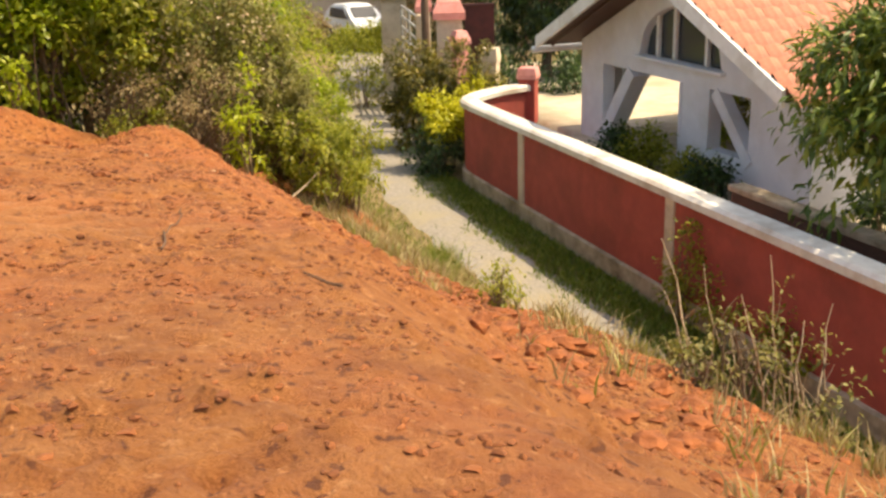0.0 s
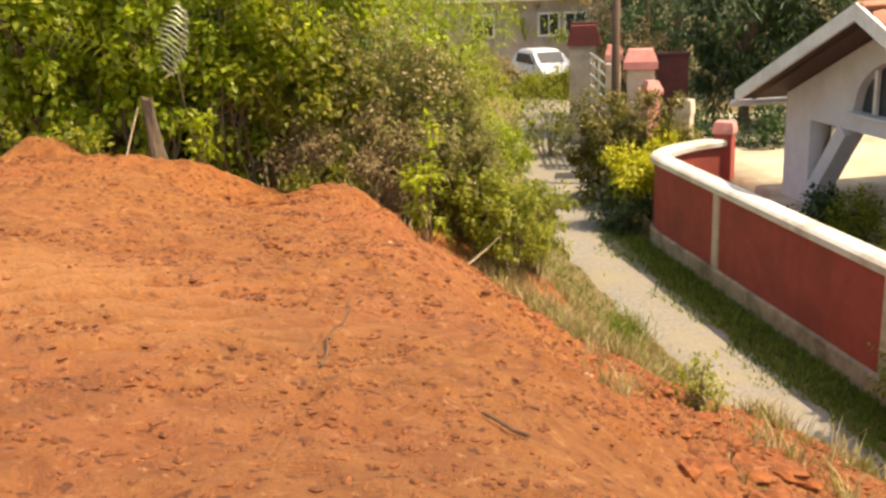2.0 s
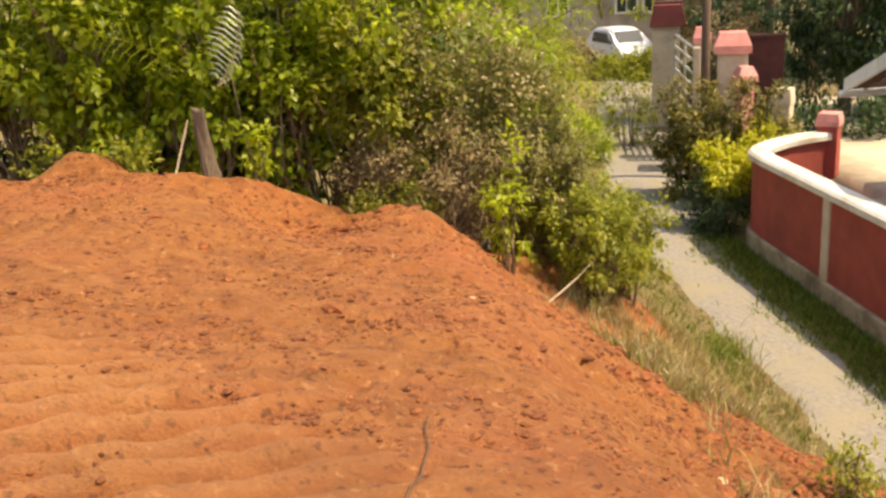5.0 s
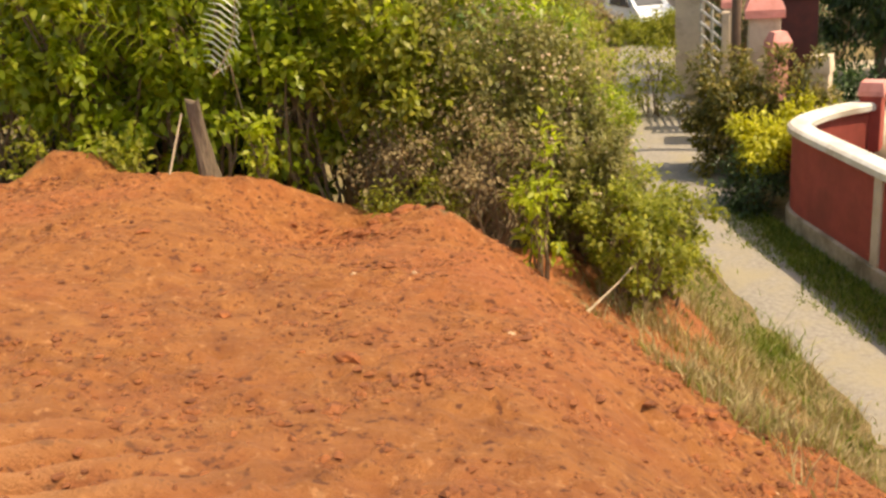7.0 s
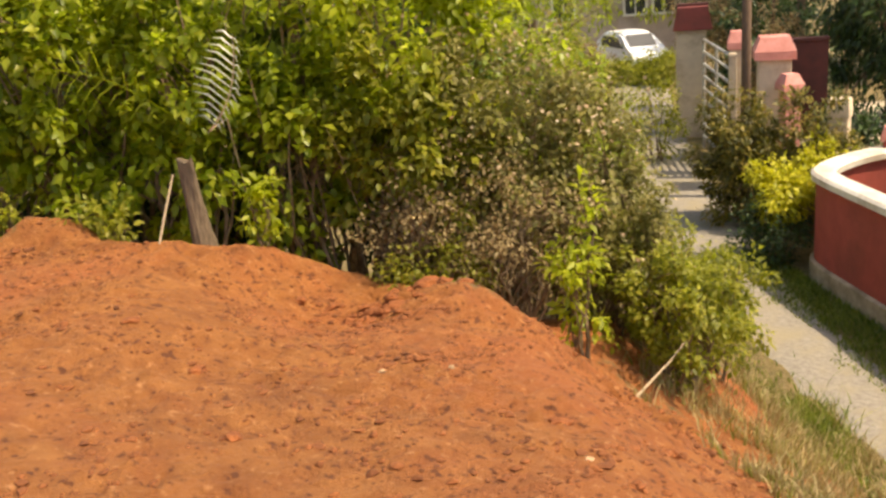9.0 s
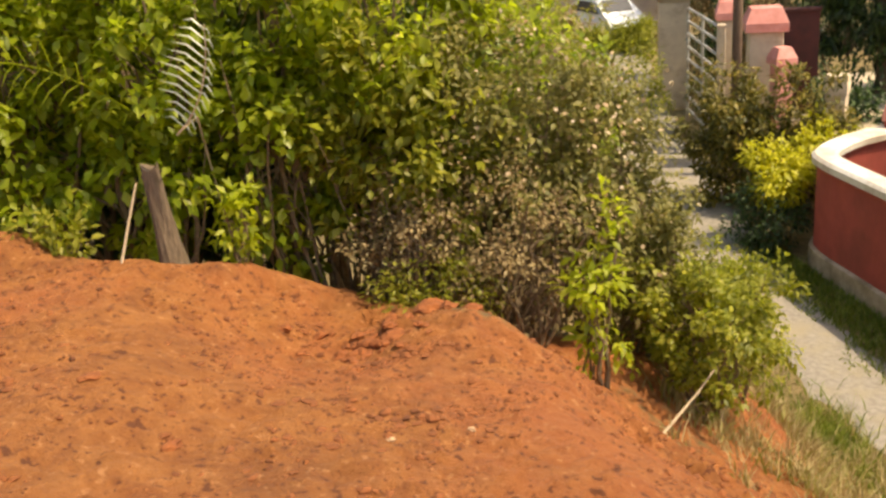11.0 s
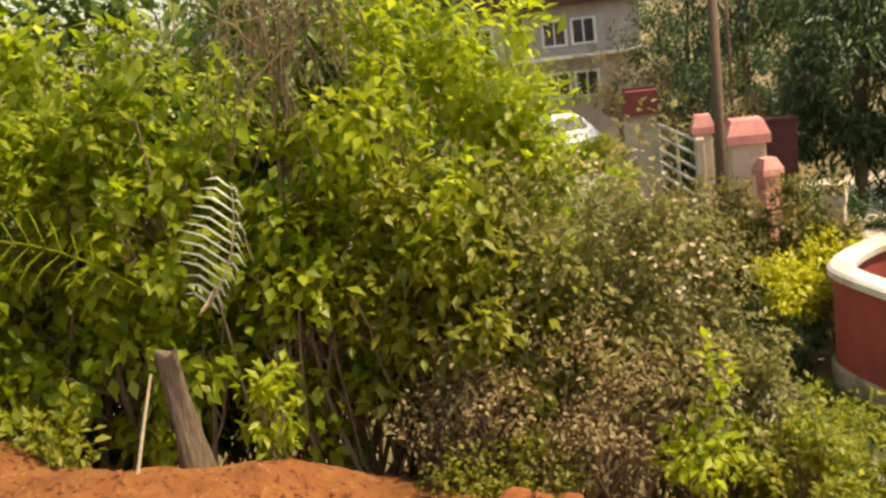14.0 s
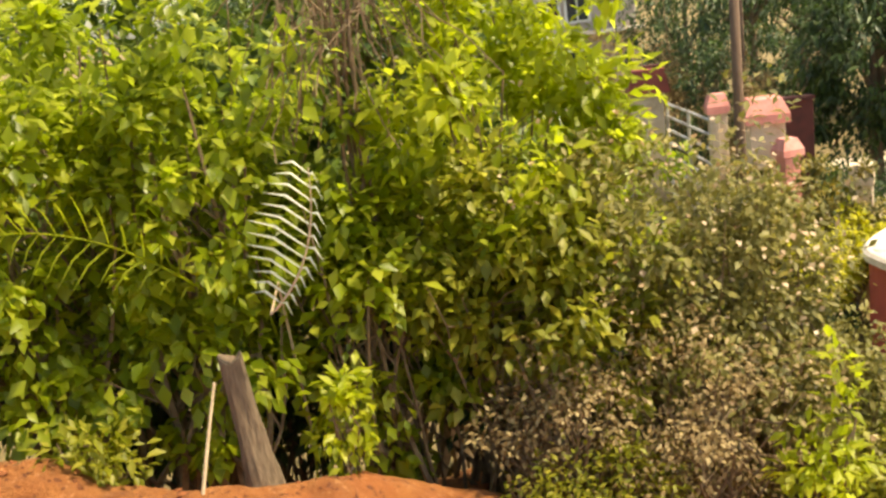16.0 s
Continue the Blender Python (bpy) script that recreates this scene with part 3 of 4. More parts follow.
def build_house():
    h = new("house")
    h.matrix_basis = WALLM @ pose(-2.24, 2.19, 0)
    tagged(h, "white plastered gabled house with orange clay tile roof", "house")
    T = 0.24
    bm = bmesh.new()
    for a, b, z0, z1 in ((0, 0.85, FLOOR, BEAM0), (3.44, 4.22, FLOOR, BEAM0), (4.22, 5.25, FLOOR, -2.4), (5.25, HOUSE_W, FLOOR, BEAM0), (0, HOUSE_W, BEAM0, BEAM1)):
        prism([(a, z0), (b, z0), (b, z1), (a, z1)], 0, T, bm)
    prism([(0, BEAM1), (2.1, BEAM1), (2.1, eave_z(2.1)), (0, eave_z(0))], 0, T, bm)
    prism([(4.5, BEAM1), (HOUSE_W, BEAM1), (HOUSE_W, eave_z(HOUSE_W)), (4.5, eave_z(4.5))], 0, T, bm)
    edges = [2.1 + 2.4 * i / 24 for i in range(25)]
    for a, b in zip(edges, edges[1:]):
        prism([(a, max(arch(a), BEAM1)), (b, max(arch(b), BEAM1)), (b, eave_z(b)), (a, eave_z(a))], 0, T, bm)
    bmesh.ops.remove_doubles(bm, verts=bm.verts, dist=0.0005)
    part("front_wall", bm, WHITE, h)
    bm = bmesh.new()
    for a, b, z0, z1 in ((T, 0.75, FLOOR, -1.5), (3.4, 6.0, FLOOR, -1.5), (T, 6.0, -1.5, eave_z(0))):
        box(0, T, a, b, z0, z1, 0, bm)
    part("side_wall", bm, WHITE, h)
    part("side_wall", box(HOUSE_W - T, HOUSE_W, T, 6.0, FLOOR, eave_z(HOUSE_W), 0), WHITE, h)
    bm = bmesh.new()
    for poly in ([(0, FLOOR), (1.0, FLOOR), (1.0, -1.45), (0, -1.45)], [(4.4, FLOOR), (HOUSE_W, FLOOR), (HOUSE_W, -1.45), (4.4, -1.45)],
                 [(0, -1.45), (HOUSE_W, -1.45), (HOUSE_W, eave_z(HOUSE_W)), (HOUSE_W / 2, APEX), (0, eave_z(0))]):
        prism(poly, 6.0, 6.2, bm)
    part("back_wall", bm, WHITE, h)
    part("floor_slab", box(0.0, HOUSE_W, 0.02, 6.1, -3.3, -2.9, 0), YARD, h)
    # timber braces in the openings
    def brace(a, b, w, y0, y1, mat=WHITE):
        (u0, z0), (u1, z1) = a, b
        d = Vector((u1 - u0, z1 - z0)).normalized()
        s = Vector((-d.y, d.x)) * w / 2
        part("brace", prism([(u0 - s.x, z0 - s.y), (u1 - s.x, z1 - s.y), (u1 + s.x, z1 + s.y), (u0 + s.x, z0 + s.y)], y0, y1), mat, h)
    brace((0.72, -2.98), (1.86, -1.5), 0.26, -0.02, 0.3)
    brace((4.36, -1.5), (5.3, -2.45), 0.2, -0.02, 0.18)
    part("opening_frame", box(3.40, 3.46, -0.02, T + 0.02, FLOOR, BEAM0, 0.005), WHITE, h)
    # the arched attic window
    win = new("window")
    win.parent = h
    win["label"] = "arched attic window with white glazing bars"
    bm = bmesh.new()
    pts = [(2.12 + 2.36 * i / 24) for i in range(25)]
    poly = [(2.12, BEAM1 + 0.03)] + [(u, max(arch(u) - 0.01, BEAM1 + 0.04)) for u in pts] + [(4.48, BEAM1 + 0.03)]
    vs = [bm.verts.new((u, 0.15, z)) for u, z in poly]
    bm.faces.new(vs)
    part("pane", bm, GLASS, win)
    for u in (2.55, 3.06, 3.97):
        part("glazing_bar", box(u - 0.035, u + 0.035, 0.07, 0.14, BEAM1, arch(u), 0.004), BARGE, win)
    part("sill", box(2.02, 4.6, -0.09, 0.15, BEAM1 - 0.02, BEAM1 + 0.035, 0.008), WHITE, win)
    # roof: two slabs, fascia boards, gutter and tiles
    over, y0, y1, th = 3.62, -0.8, 6.6, 0.09
    for sgn in (-1, 1):
        c = HOUSE_W / 2
        lo_u, lo_z = c + sgn * over, APEX + 0.03 - PITCH * over
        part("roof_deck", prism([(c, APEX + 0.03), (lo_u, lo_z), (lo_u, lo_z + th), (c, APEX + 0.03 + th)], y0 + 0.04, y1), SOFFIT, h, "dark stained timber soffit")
        part("bargeboard", prism([(c, APEX + 0.0), (lo_u + sgn * 0.03, lo_z - 0.05), (lo_u + sgn * 0.03, lo_z + 0.17), (c, APEX + 0.24)], y0 - 0.02, y0 + 0.038), BARGE, h, "white painted bargeboard")
        for k in range(7):
            yy = y0 + 0.25 + k * 0.95
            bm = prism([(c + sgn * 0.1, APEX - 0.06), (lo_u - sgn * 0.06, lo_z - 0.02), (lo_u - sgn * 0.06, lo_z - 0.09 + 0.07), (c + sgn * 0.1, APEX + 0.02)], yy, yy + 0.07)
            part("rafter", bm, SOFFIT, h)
    g = []
    lo_u, lo_z = HOUSE_W / 2 - over - 0.07, APEX - PITCH * over - 0.05
    g.append(tube_data([(lo_u, y0 - 0.05, lo_z), (lo_u, y1, lo_z)], [0.065, 0.065], 10))
    raw("gutter", *merge(g), BARGE, h, "pale rain gutter", True)
    # clay tiles: one arched, lipped tile, shared by all
    length, width = 0.36, 0.30
    v, f = [], []
    for row, (s, lift) in enumerate(((0.0, 0.105), (0.36, 0.006))):
        for k in range(7):
            a = k / 6
            v.append(((a - 0.5) * width, -s, lift + 0.032 * math.sin(a * math.pi) ** 0.8 + 0.012 * (k == 3)))
    f += [(k, k + 1, k + 8, k + 7) for k in range(6)]
    n0 = len(v)
    for k in range(7):
        v.append((v[k][0], v[k][1], v[k][2] - 0.095))
    f += [(k + 1, k, n0 + k, n0 + k + 1) for k in range(6)]
    tile = bpy.data.meshes.new("tile")
    tile.from_pydata(v, [], f)
    tile.materials.append(TILE)
    tile.materials.append(TILE_EDGE)
    # lip faces get the painted course shade
    for f_ in list(tile.polygons)[6:]:
        f_.material_index = 1
    slope = math.atan(PITCH)
    roof = new("roof")
    roof.parent = h
    roof["label"] = "orange clay tiles in overlapping courses"
    rows = 12
    step = over / math.cos(slope) / rows
    trng = random.Random(4)
    for sgn in (1,):
        for r in range(rows):
            for k in range(24):
                s = (rows - r) * step
                u = HOUSE_W / 2 + sgn * s * math.cos(slope)
                z = APEX + 0.15 - s * math.sin(slope)
                ob = new("tile", tile)
                ob.parent = roof
                # local tile: width runs along the ridge, length up the slope
                m = Matrix.Translation((u, y0 + 0.18 + k * 0.3, z)) @ Matrix.Rotation(slope, 4, "Y") @ Matrix.Rotation(radians(90), 4, "Z")
                ob.matrix_basis = m @ pose(0, trng.uniform(-0.006, 0.006), 0, trng.uniform(-2, 2), trng.uniform(-1.5, 1.5), trng.uniform(-1.5, 1.5))
    part("ridge", box(HOUSE_W / 2 - 0.13, HOUSE_W / 2 + 0.13, y0, y1, APEX + 0.14, APEX + 0.26, 0.05), TILE, h)
    part("left_tiles", prism([(HOUSE_W / 2, APEX + 0.13), (HOUSE_W / 2 - over, APEX + 0.13 - PITCH * over), (HOUSE_W / 2 - over, APEX + 0.17 - PITCH * over), (HOUSE_W / 2, APEX + 0.17)], y0 + 0.04, y1), TILE, h)


build_house()


def build_garden_wall():
    w = new("garden_wall")
    w.matrix_basis = WALLM
    tagged(w, "low brown garden wall with a pale top edge", "garden wall")
    part("body", box(4.4, 8.5, 0.95, 1.15, -3.0, -2.36, 0.01), SOFFIT, w)
    part("coping", box(4.35, 8.55, 0.92, 1.18, -2.36, -2.28, 0.012), PLINTH, w)


build_garden_wall()

# ---- far end of the lane: gate, pillars, pole, van, building ----


def build_gate():
    pillar("gate_pillar", "tall cream plastered gate pillar", -1.03, 30.3, -3.9, -1.0, 0.36, CREAM, CREAM, 0.38, 0.08, 0.95, 0)
    pillar("gate_pillar", "cream gate pillar with broad sloping cap, sunlight painted into its pink", 0.45, 24.75, -3.9, -0.72, 0.30, CREAM, PINK, 0.38, 0.42, 0.72, 0)
    pillar("gate_pillar", "narrow cream gate pillar with sloping cap, sunlight painted into its pink", -0.15, 25.95, -3.9, -0.70, 0.16, CREAM, PINK, 0.21, 0.36, 0.68, 0)
    pillar("gate_post", "slim cream post that carries the gate", -0.27, 25.55, -3.9, -1.10, 0.08, CREAM, CREAM, 0.09, 0.05, 0.9, 0)
    pillar("stone_block", "low pink block in front of the gate pillar", 0.68, 24.05, -3.9, -1.36, 0.15, PINK, PINK, 0.2, 0.3, 0.6, 20)
    pillar("low_pillar", "short pale pillar behind the croton hedge", 1.26, 21.93, -3.9, -1.52, 0.16, CREAM, CREAM, 0.18, 0.3, 0.9, -18.8)
    g = new("gate")
    g.location = (-0.30, 25.6, -3.75)
    tagged(g, "half-open gate of pale metal bars", "gate")
    for i in range(9):
        z = 0.35 + i * 0.28
        raw("rail", *tube_data([(0.0, 0.0, z), (-0.46, 3.0, z + 0.06)], [0.032, 0.032], 6), METAL, g)
    for x, y in ((0.0, 0.02), (-0.23, 1.5), (-0.46, 3.0)):
        raw("stile", *tube_data([(x, y, 0.12), (x, y, 2.66)], [0.035, 0.035], 6), METAL, g)
    r = new("gate_roof")
    r.location = (-0.98, 30.3, 0)
    tagged(r, "small dark red canopy on the gate pillar", "canopy")
    part("slope", prism([(-0.47, -1.0), (0.47, -1.0), (0.36, -0.45), (-0.36, -0.45)], -0.45, 0.5), CANOPY, r)
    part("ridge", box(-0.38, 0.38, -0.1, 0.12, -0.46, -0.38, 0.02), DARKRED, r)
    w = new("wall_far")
    tagged(w, "red boundary wall, tree shade put into its dark colour", "wall", kind="structure")
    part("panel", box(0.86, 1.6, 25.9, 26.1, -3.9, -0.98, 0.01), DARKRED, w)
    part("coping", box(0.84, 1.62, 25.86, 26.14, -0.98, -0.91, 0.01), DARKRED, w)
    p = new("utility_pole")
    p.location = (-0.12, 23.96, -3.8)
    tagged(p, "dark weathered wooden utility pole", "pole")
    raw("shaft", *tube_data([(0, 0, -0.1), (0.01, 0, 3), (0.03, 0, 7.5)], [0.10, 0.09, 0.075], 10), POLE, p, "", True)
    raw("crossarm", *tube_data([(-0.6, 0.0, 7.0), (0.65, 0.0, 7.0)], [0.045, 0.045], 6), POLE, p)
    p2 = new("utility_pole")
    p2.location = (0.66, 27.4, -2.9)
    tagged(p2, "thin grey pole among the trees", "pole")
    raw("shaft", *tube_data([(0, 0, -0.1), (0, 0, 6)], [0.035, 0.03], 8), POLE, p2, "", True)


build_gate()


def build_car():
    car = new("car")
    zg = on_ground(-2.95, 42.0)
    car.matrix_basis = pose(-2.95, 42.2, zg, 0, 0, -62)
    tagged(car, "white parked hatchback seen end-on, sunlit roof", "car")
    bm = prism([(-1.75, 0.3), (1.75, 0.3), (1.8, 0.62), (1.6, 0.82), (0.95, 0.95), (0.5, 1.38), (0.1, 1.47), (-1.1, 1.45), (-1.55, 1.05), (-1.8, 0.9)], -0.72, 0.72)
    for v in bm.verts:
        if v.co.z > 1.2:
            v.co.y *= 0.8
    bmesh.ops.bevel(bm, geom=list(bm.edges), offset=0.07, segments=2, affect="EDGES")
    part("body", bm, CARPAINT, car)
    part("windscreen", prism([(0.53, 1.375), (0.94, 0.985), (0.965, 1.0), (0.555, 1.39)], -0.5, 0.5), GLASS, car)
    part("bumper", box(1.72, 1.86, -0.68, 0.68, 0.34, 0.56, 0.03), RUBBER, car)
    part("rear_window", prism([(-1.2, 1.40), (-1.18, 1.42), (-1.58, 1.06), (-1.6, 1.04)], -0.5, 0.5), GLASS, car)
    for sy in (-1, 1):
        part("side_window", prism([(-1.1, 0.95), (0.7, 0.95), (0.35, 1.32), (-0.9, 1.32)], sy * 0.70 - 0.02, sy * 0.70 + 0.02), GLASS, car)
        part("headlight", box(1.70, 1.79, sy * 0.5 - 0.14, sy * 0.5 + 0.14, 0.6, 0.72, 0.02), METAL, car)
    for x in (-1.15, 1.15):
        for y in (-0.70, 0.60):
            w = raw("wheel", *tube_data([(x, y - 0.05, 0.3), (x, y + 0.13, 0.3)], [0.3, 0.3], 18), RUBBER, car)
            raw("rim", *tube_data([(x, y - 0.06, 0.3), (x, y + 0.14, 0.3)], [0.17, 0.17], 14), METAL, w)


build_car()


def build_far_house():
    h = new("far_house")
    zg = (on_ground(-2, 48.0) - 0.4) / 1.175
    h.matrix_basis = pose(-2.35, 46.0, -0.27, 0, 0, 4) @ Matrix.Scale(1.175, 4)
    tagged(h, "pinkish grey two-storey house with white windows", "house")
    part("wall", box(-8.5, 2.3, 0, 6, zg, 1.75, 0.02), FARWALL, h)
    part("roof", prism([(-9.0, 1.75), (2.8, 1.75), (2.3, 3.2), (-8.5, 3.2)], -0.6, 6.6), DARKRED, h, "dark roof with deep eaves")
    part("ledge", box(-8.7, 2.5, -0.45, 0.0, 0.02, 0.12, 0.01), CAPW, h, "white sunshade slab")
    for zc in (-0.85, 0.85):
        for xc in (-4.6, -2.9, -0.5, 0.45):
            w = new("window")
            w.parent = h
            part("pane", box(xc - 0.33, xc + 0.33, -0.02, 0.02, zc - 0.36, zc + 0.36, 0), GLASS, w)
            bm = bmesh.new()
            for a, b, c, d in ((-0.42, -0.33, -0.44, 0.44), (0.33, 0.42, -0.44, 0.44), (-0.33, 0.33, 0.36, 0.44), (-0.33, 0.33, -0.44, -0.36), (-0.025, 0.025, -0.36, 0.36)):
                box(xc + a, xc + b, -0.06, -0.022, zc + c, zc + d, 0, bm)
            part("frame", bm, BARGE, w)


build_far_house()

# ---- plants ----


def z_at(x, y, sink=0.03):
    return on_ground(x, y) - sink


def build_thicket():
    g = "thicket on the far rim"
    rows = [
        # label, x, y, top, rx, ry, leaf, count, material, clump, clumps, extra
        ("broad-leaved green shrub tangled with creepers", -9.6, 12.6, 2.6, 1.5, 1.0, 0.12, 6000, L_BROAD, 0.30, 90, None),
        ("broad-leaved green shrub tangled with creepers", -7.7, 12.1, 2.3, 1.3, 0.95, 0.12, 7600, L_BROAD, 0.27, 100, None),
        ("broad-leaved green shrub tangled with creepers", -6.3, 12.0, 1.9, 1.05, 0.85, 0.115, 8000, L_BROAD, 0.23, 100, None),
        ("bright green shrub leaning over the stump", -5.35, 11.9, 1.75, 0.75, 0.7, 0.11, 5600, L_BROAD, 0.2, 80, None),
        ("tall lime-green leafy shrub", -3.65, 12.5, 2.0, 0.85, 0.8, 0.115, 6000, L_LIME, 0.21, 100, None),
        ("dense green shrub with dark stems", -4.4, 12.0, 0.72, 0.7, 0.5, 0.11, 3600, L_BROAD, 0.2, 60, None),
        ("dense green shrub with dark stems", -3.6, 11.95, 0.66, 0.75, 0.45, 0.10, 4000, L_MID, 0.2, 70, None),
        ("half-dry flowering shrub with brown stems", -2.8, 12.1, 0.88, 0.8, 0.5, 0.07, 6000, L_GREY, 0.2, 80, (PETAL, 520, 0.04, "blossom")),
        ("half-dry flowering shrub with brown stems", -2.2, 12.4, 0.36, 0.6, 0.6, 0.065, 5600, L_GREY, 0.2, 70, (PETAL, 420, 0.04, "blossom")),
        ("brown withered shrub of fine twigs", -2.75, 11.6, -0.16, 0.6, 0.35, 0.04, 4600, L_DRY, 0.16, 80, None),
        ("brown withered shrub of fine twigs", -3.4, 11.65, -0.3, 0.45, 0.3, 0.04, 2800, L_DRY, 0.16, 60, None),
        ("grey-green shrub beside the lane", -1.85, 12.4, -0.42, 0.55, 0.6, 0.055, 6500, L_GREY, 0.12, 110, (PETAL, 110, 0.04, "blossom")),
        ("grey-green shrub beside the lane", -1.4, 11.8, -0.95, 0.55, 0.6, 0.06, 4800, L_MID, 0.11, 100, None),
        ("green shrub spilling down to the lane", -1.15, 12.7, -1.3, 0.5, 0.65, 0.065, 4800, L_MID, 0.11, 100, None),
        # back row added so that the hollows read as shade
        ("undergrowth added to fill the thicket, inner shade put into its dark leaves", -8.2, 13.0, 0.5, 1.1, 0.5, 0.10, 4200, L_DARK, 0.26, 80, None),
        ("undergrowth added to fill the thicket, inner shade put into its dark leaves", -6.6, 12.9, 0.3, 1.0, 0.45, 0.10, 4200, L_DARK, 0.26, 80, None),
        ("undergrowth added to fill the thicket, inner shade put into its dark leaves", -5.2, 12.7, 0.2, 0.95, 0.4, 0.10, 4200, L_DARK, 0.24, 80, None),
        ("undergrowth added to fill the thicket, inner shade put into its dark leaves", -3.9, 12.7, 0.1, 0.95, 0.4, 0.09, 4200, L_DARK, 0.24, 80, None),
        ("dark bushy tree behind the thicket", -6.8, 14.4, 3.4, 1.9, 1.3, 0.17, 6000, L_MANGO, 0.4, 80, None),
        ("dark bushy tree behind the thicket", -4.6, 14.3, 2.6, 1.4, 1.1, 0.16, 5200, L_MANGO, 0.36, 70, None),
        ("green bush between thicket and lane", -2.9, 15.2, 0.3, 0.95, 1.0, 0.12, 4000, L_BROAD, 0.3, 60, None),
        ("green bush between thicket and lane", -2.4, 17.2, -1.9, 0.8, 0.9, 0.11, 3600, L_MID, 0.28, 60, None),
        ("low green bush at the lane's edge", -3.3, 20.5, -1.7, 1.1, 1.3, 0.11, 3600, L_BROAD, 0.3, 60, None),
    ]
    for i, (label, x, y, top, rx, ry, leaf, count, mat, clump, clumps, extra) in enumerate(rows):
        hollow = 0.28 if mat in (L_BROAD, L_LIME) and y < 13 else 0.28 if label.startswith("dense") else 0.2
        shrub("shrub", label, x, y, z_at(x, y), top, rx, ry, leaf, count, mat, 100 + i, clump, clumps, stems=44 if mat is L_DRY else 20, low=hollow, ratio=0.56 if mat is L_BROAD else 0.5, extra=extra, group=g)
    for i, (x, y, top, r, mat, leaf, count, label) in enumerate((
            (-2.12, 11.15, -0.28, 0.2, L_LIME, 0.09, 420, "yellow-green sapling before the thicket"),
            (-4.5, 11.15, -0.16, 0.15, L_LIME, 0.085, 300, "yellow-green sapling before the thicket"),
            (-5.75, 10.95, -0.3, 0.26, L_MID, 0.08, 420, "low leafy plant at the rim"),
            (-6.6, 11.0, -0.1, 0.35, L_MID, 0.09, 600, "low leafy plant at the rim"),
            (-3.2, 11.4, -0.85, 0.4, L_MID, 0.045, 2200, "low feathery green plant at the rim"))):
        shrub("plant", label, x, y, z_at(x, y), top, r, r, leaf, count, mat, 300 + i, r * 0.55, 22, stems=6, low=0.05, category="plant")


build_thicket()


def build_palm():
    p = new("palm")
    x, y = -4.9, 11.35
    p.location = (x, y, z_at(x, y))
    tagged(p, "young palm with pale sunlit feathery fronds", "palm")
    zb = p.location.z
    prng = random.Random(8)
    fronds = [((0.19, -0.47, 0.22 - zb), (0.48, -0.5, 0.45 - zb), (0.47, -0.46, 0.90 - zb), 0.35, PALELEAF),
              ((-0.25, 0.1, 0.15 - zb), (-0.65, -0.3, 0.75 - zb), (-1.2, -0.42, 0.72 - zb), 0.30, L_LIME)]
    for root, top, tip, size, mat in fronds:
        a, b, c = Vector(root), Vector(top), Vector(tip)
        pts = [(1 - t) ** 2 * a + 2 * t * (1 - t) * b + t * t * c for t in [i / 28 for i in range(29)]]
        stalk = [Vector((0, 0.5, -0.05)), Vector((0.02, 0.52, 0.45)), a.lerp(Vector((0, 0.5, a.z)), 0.6)] + pts
        frond = raw("frond", *tube_data(stalk, [0.008 * (1 - 0.7 * i / len(stalk)) for i in range(len(stalk))], 5), PALE if mat is PALELEAF else mat, p)
        for i in range(3, 29, 2):
            for sgn in (-1, 1):
                q = pts[i]
                d = (pts[min(i + 1, 28)] - pts[i - 1]).normalized()
                s = d.cross(Vector((0.1, -1, 0.15))).normalized() * sgn
                if mat is PALELEAF:
                    w = Vector((0.92 * (-1 if sgn < 0 else 1), -0.1, 0.72 if sgn < 0 else -0.5)).normalized()
                    ln = size * (1 - 0.55 * abs(i - 15) / 14) * (1.0 if sgn < 0 else 0.2) + prng.uniform(-0.02, 0.02)
                else:
                    w = (s * 0.8 + d * 0.5 + Vector((0, -0.12, -0.2))).normalized()
                    ln = size * (1 - 0.7 * abs(i - 15) / 14) + prng.uniform(-0.03, 0.03)
                t = (d * 0.8 + Vector((0, 0.6, -0.1))).normalized() * 0.007
                m = q + w * ln * 0.5 + Vector((0, 0, 0.015))
                raw("leaflet", [q - t * 0.5, q + t * 0.5, m + t, m - t, q + w * ln + Vector((0, 0, -0.04))], [(0, 1, 2, 3), (3, 2, 4)], mat, frond)


build_palm()


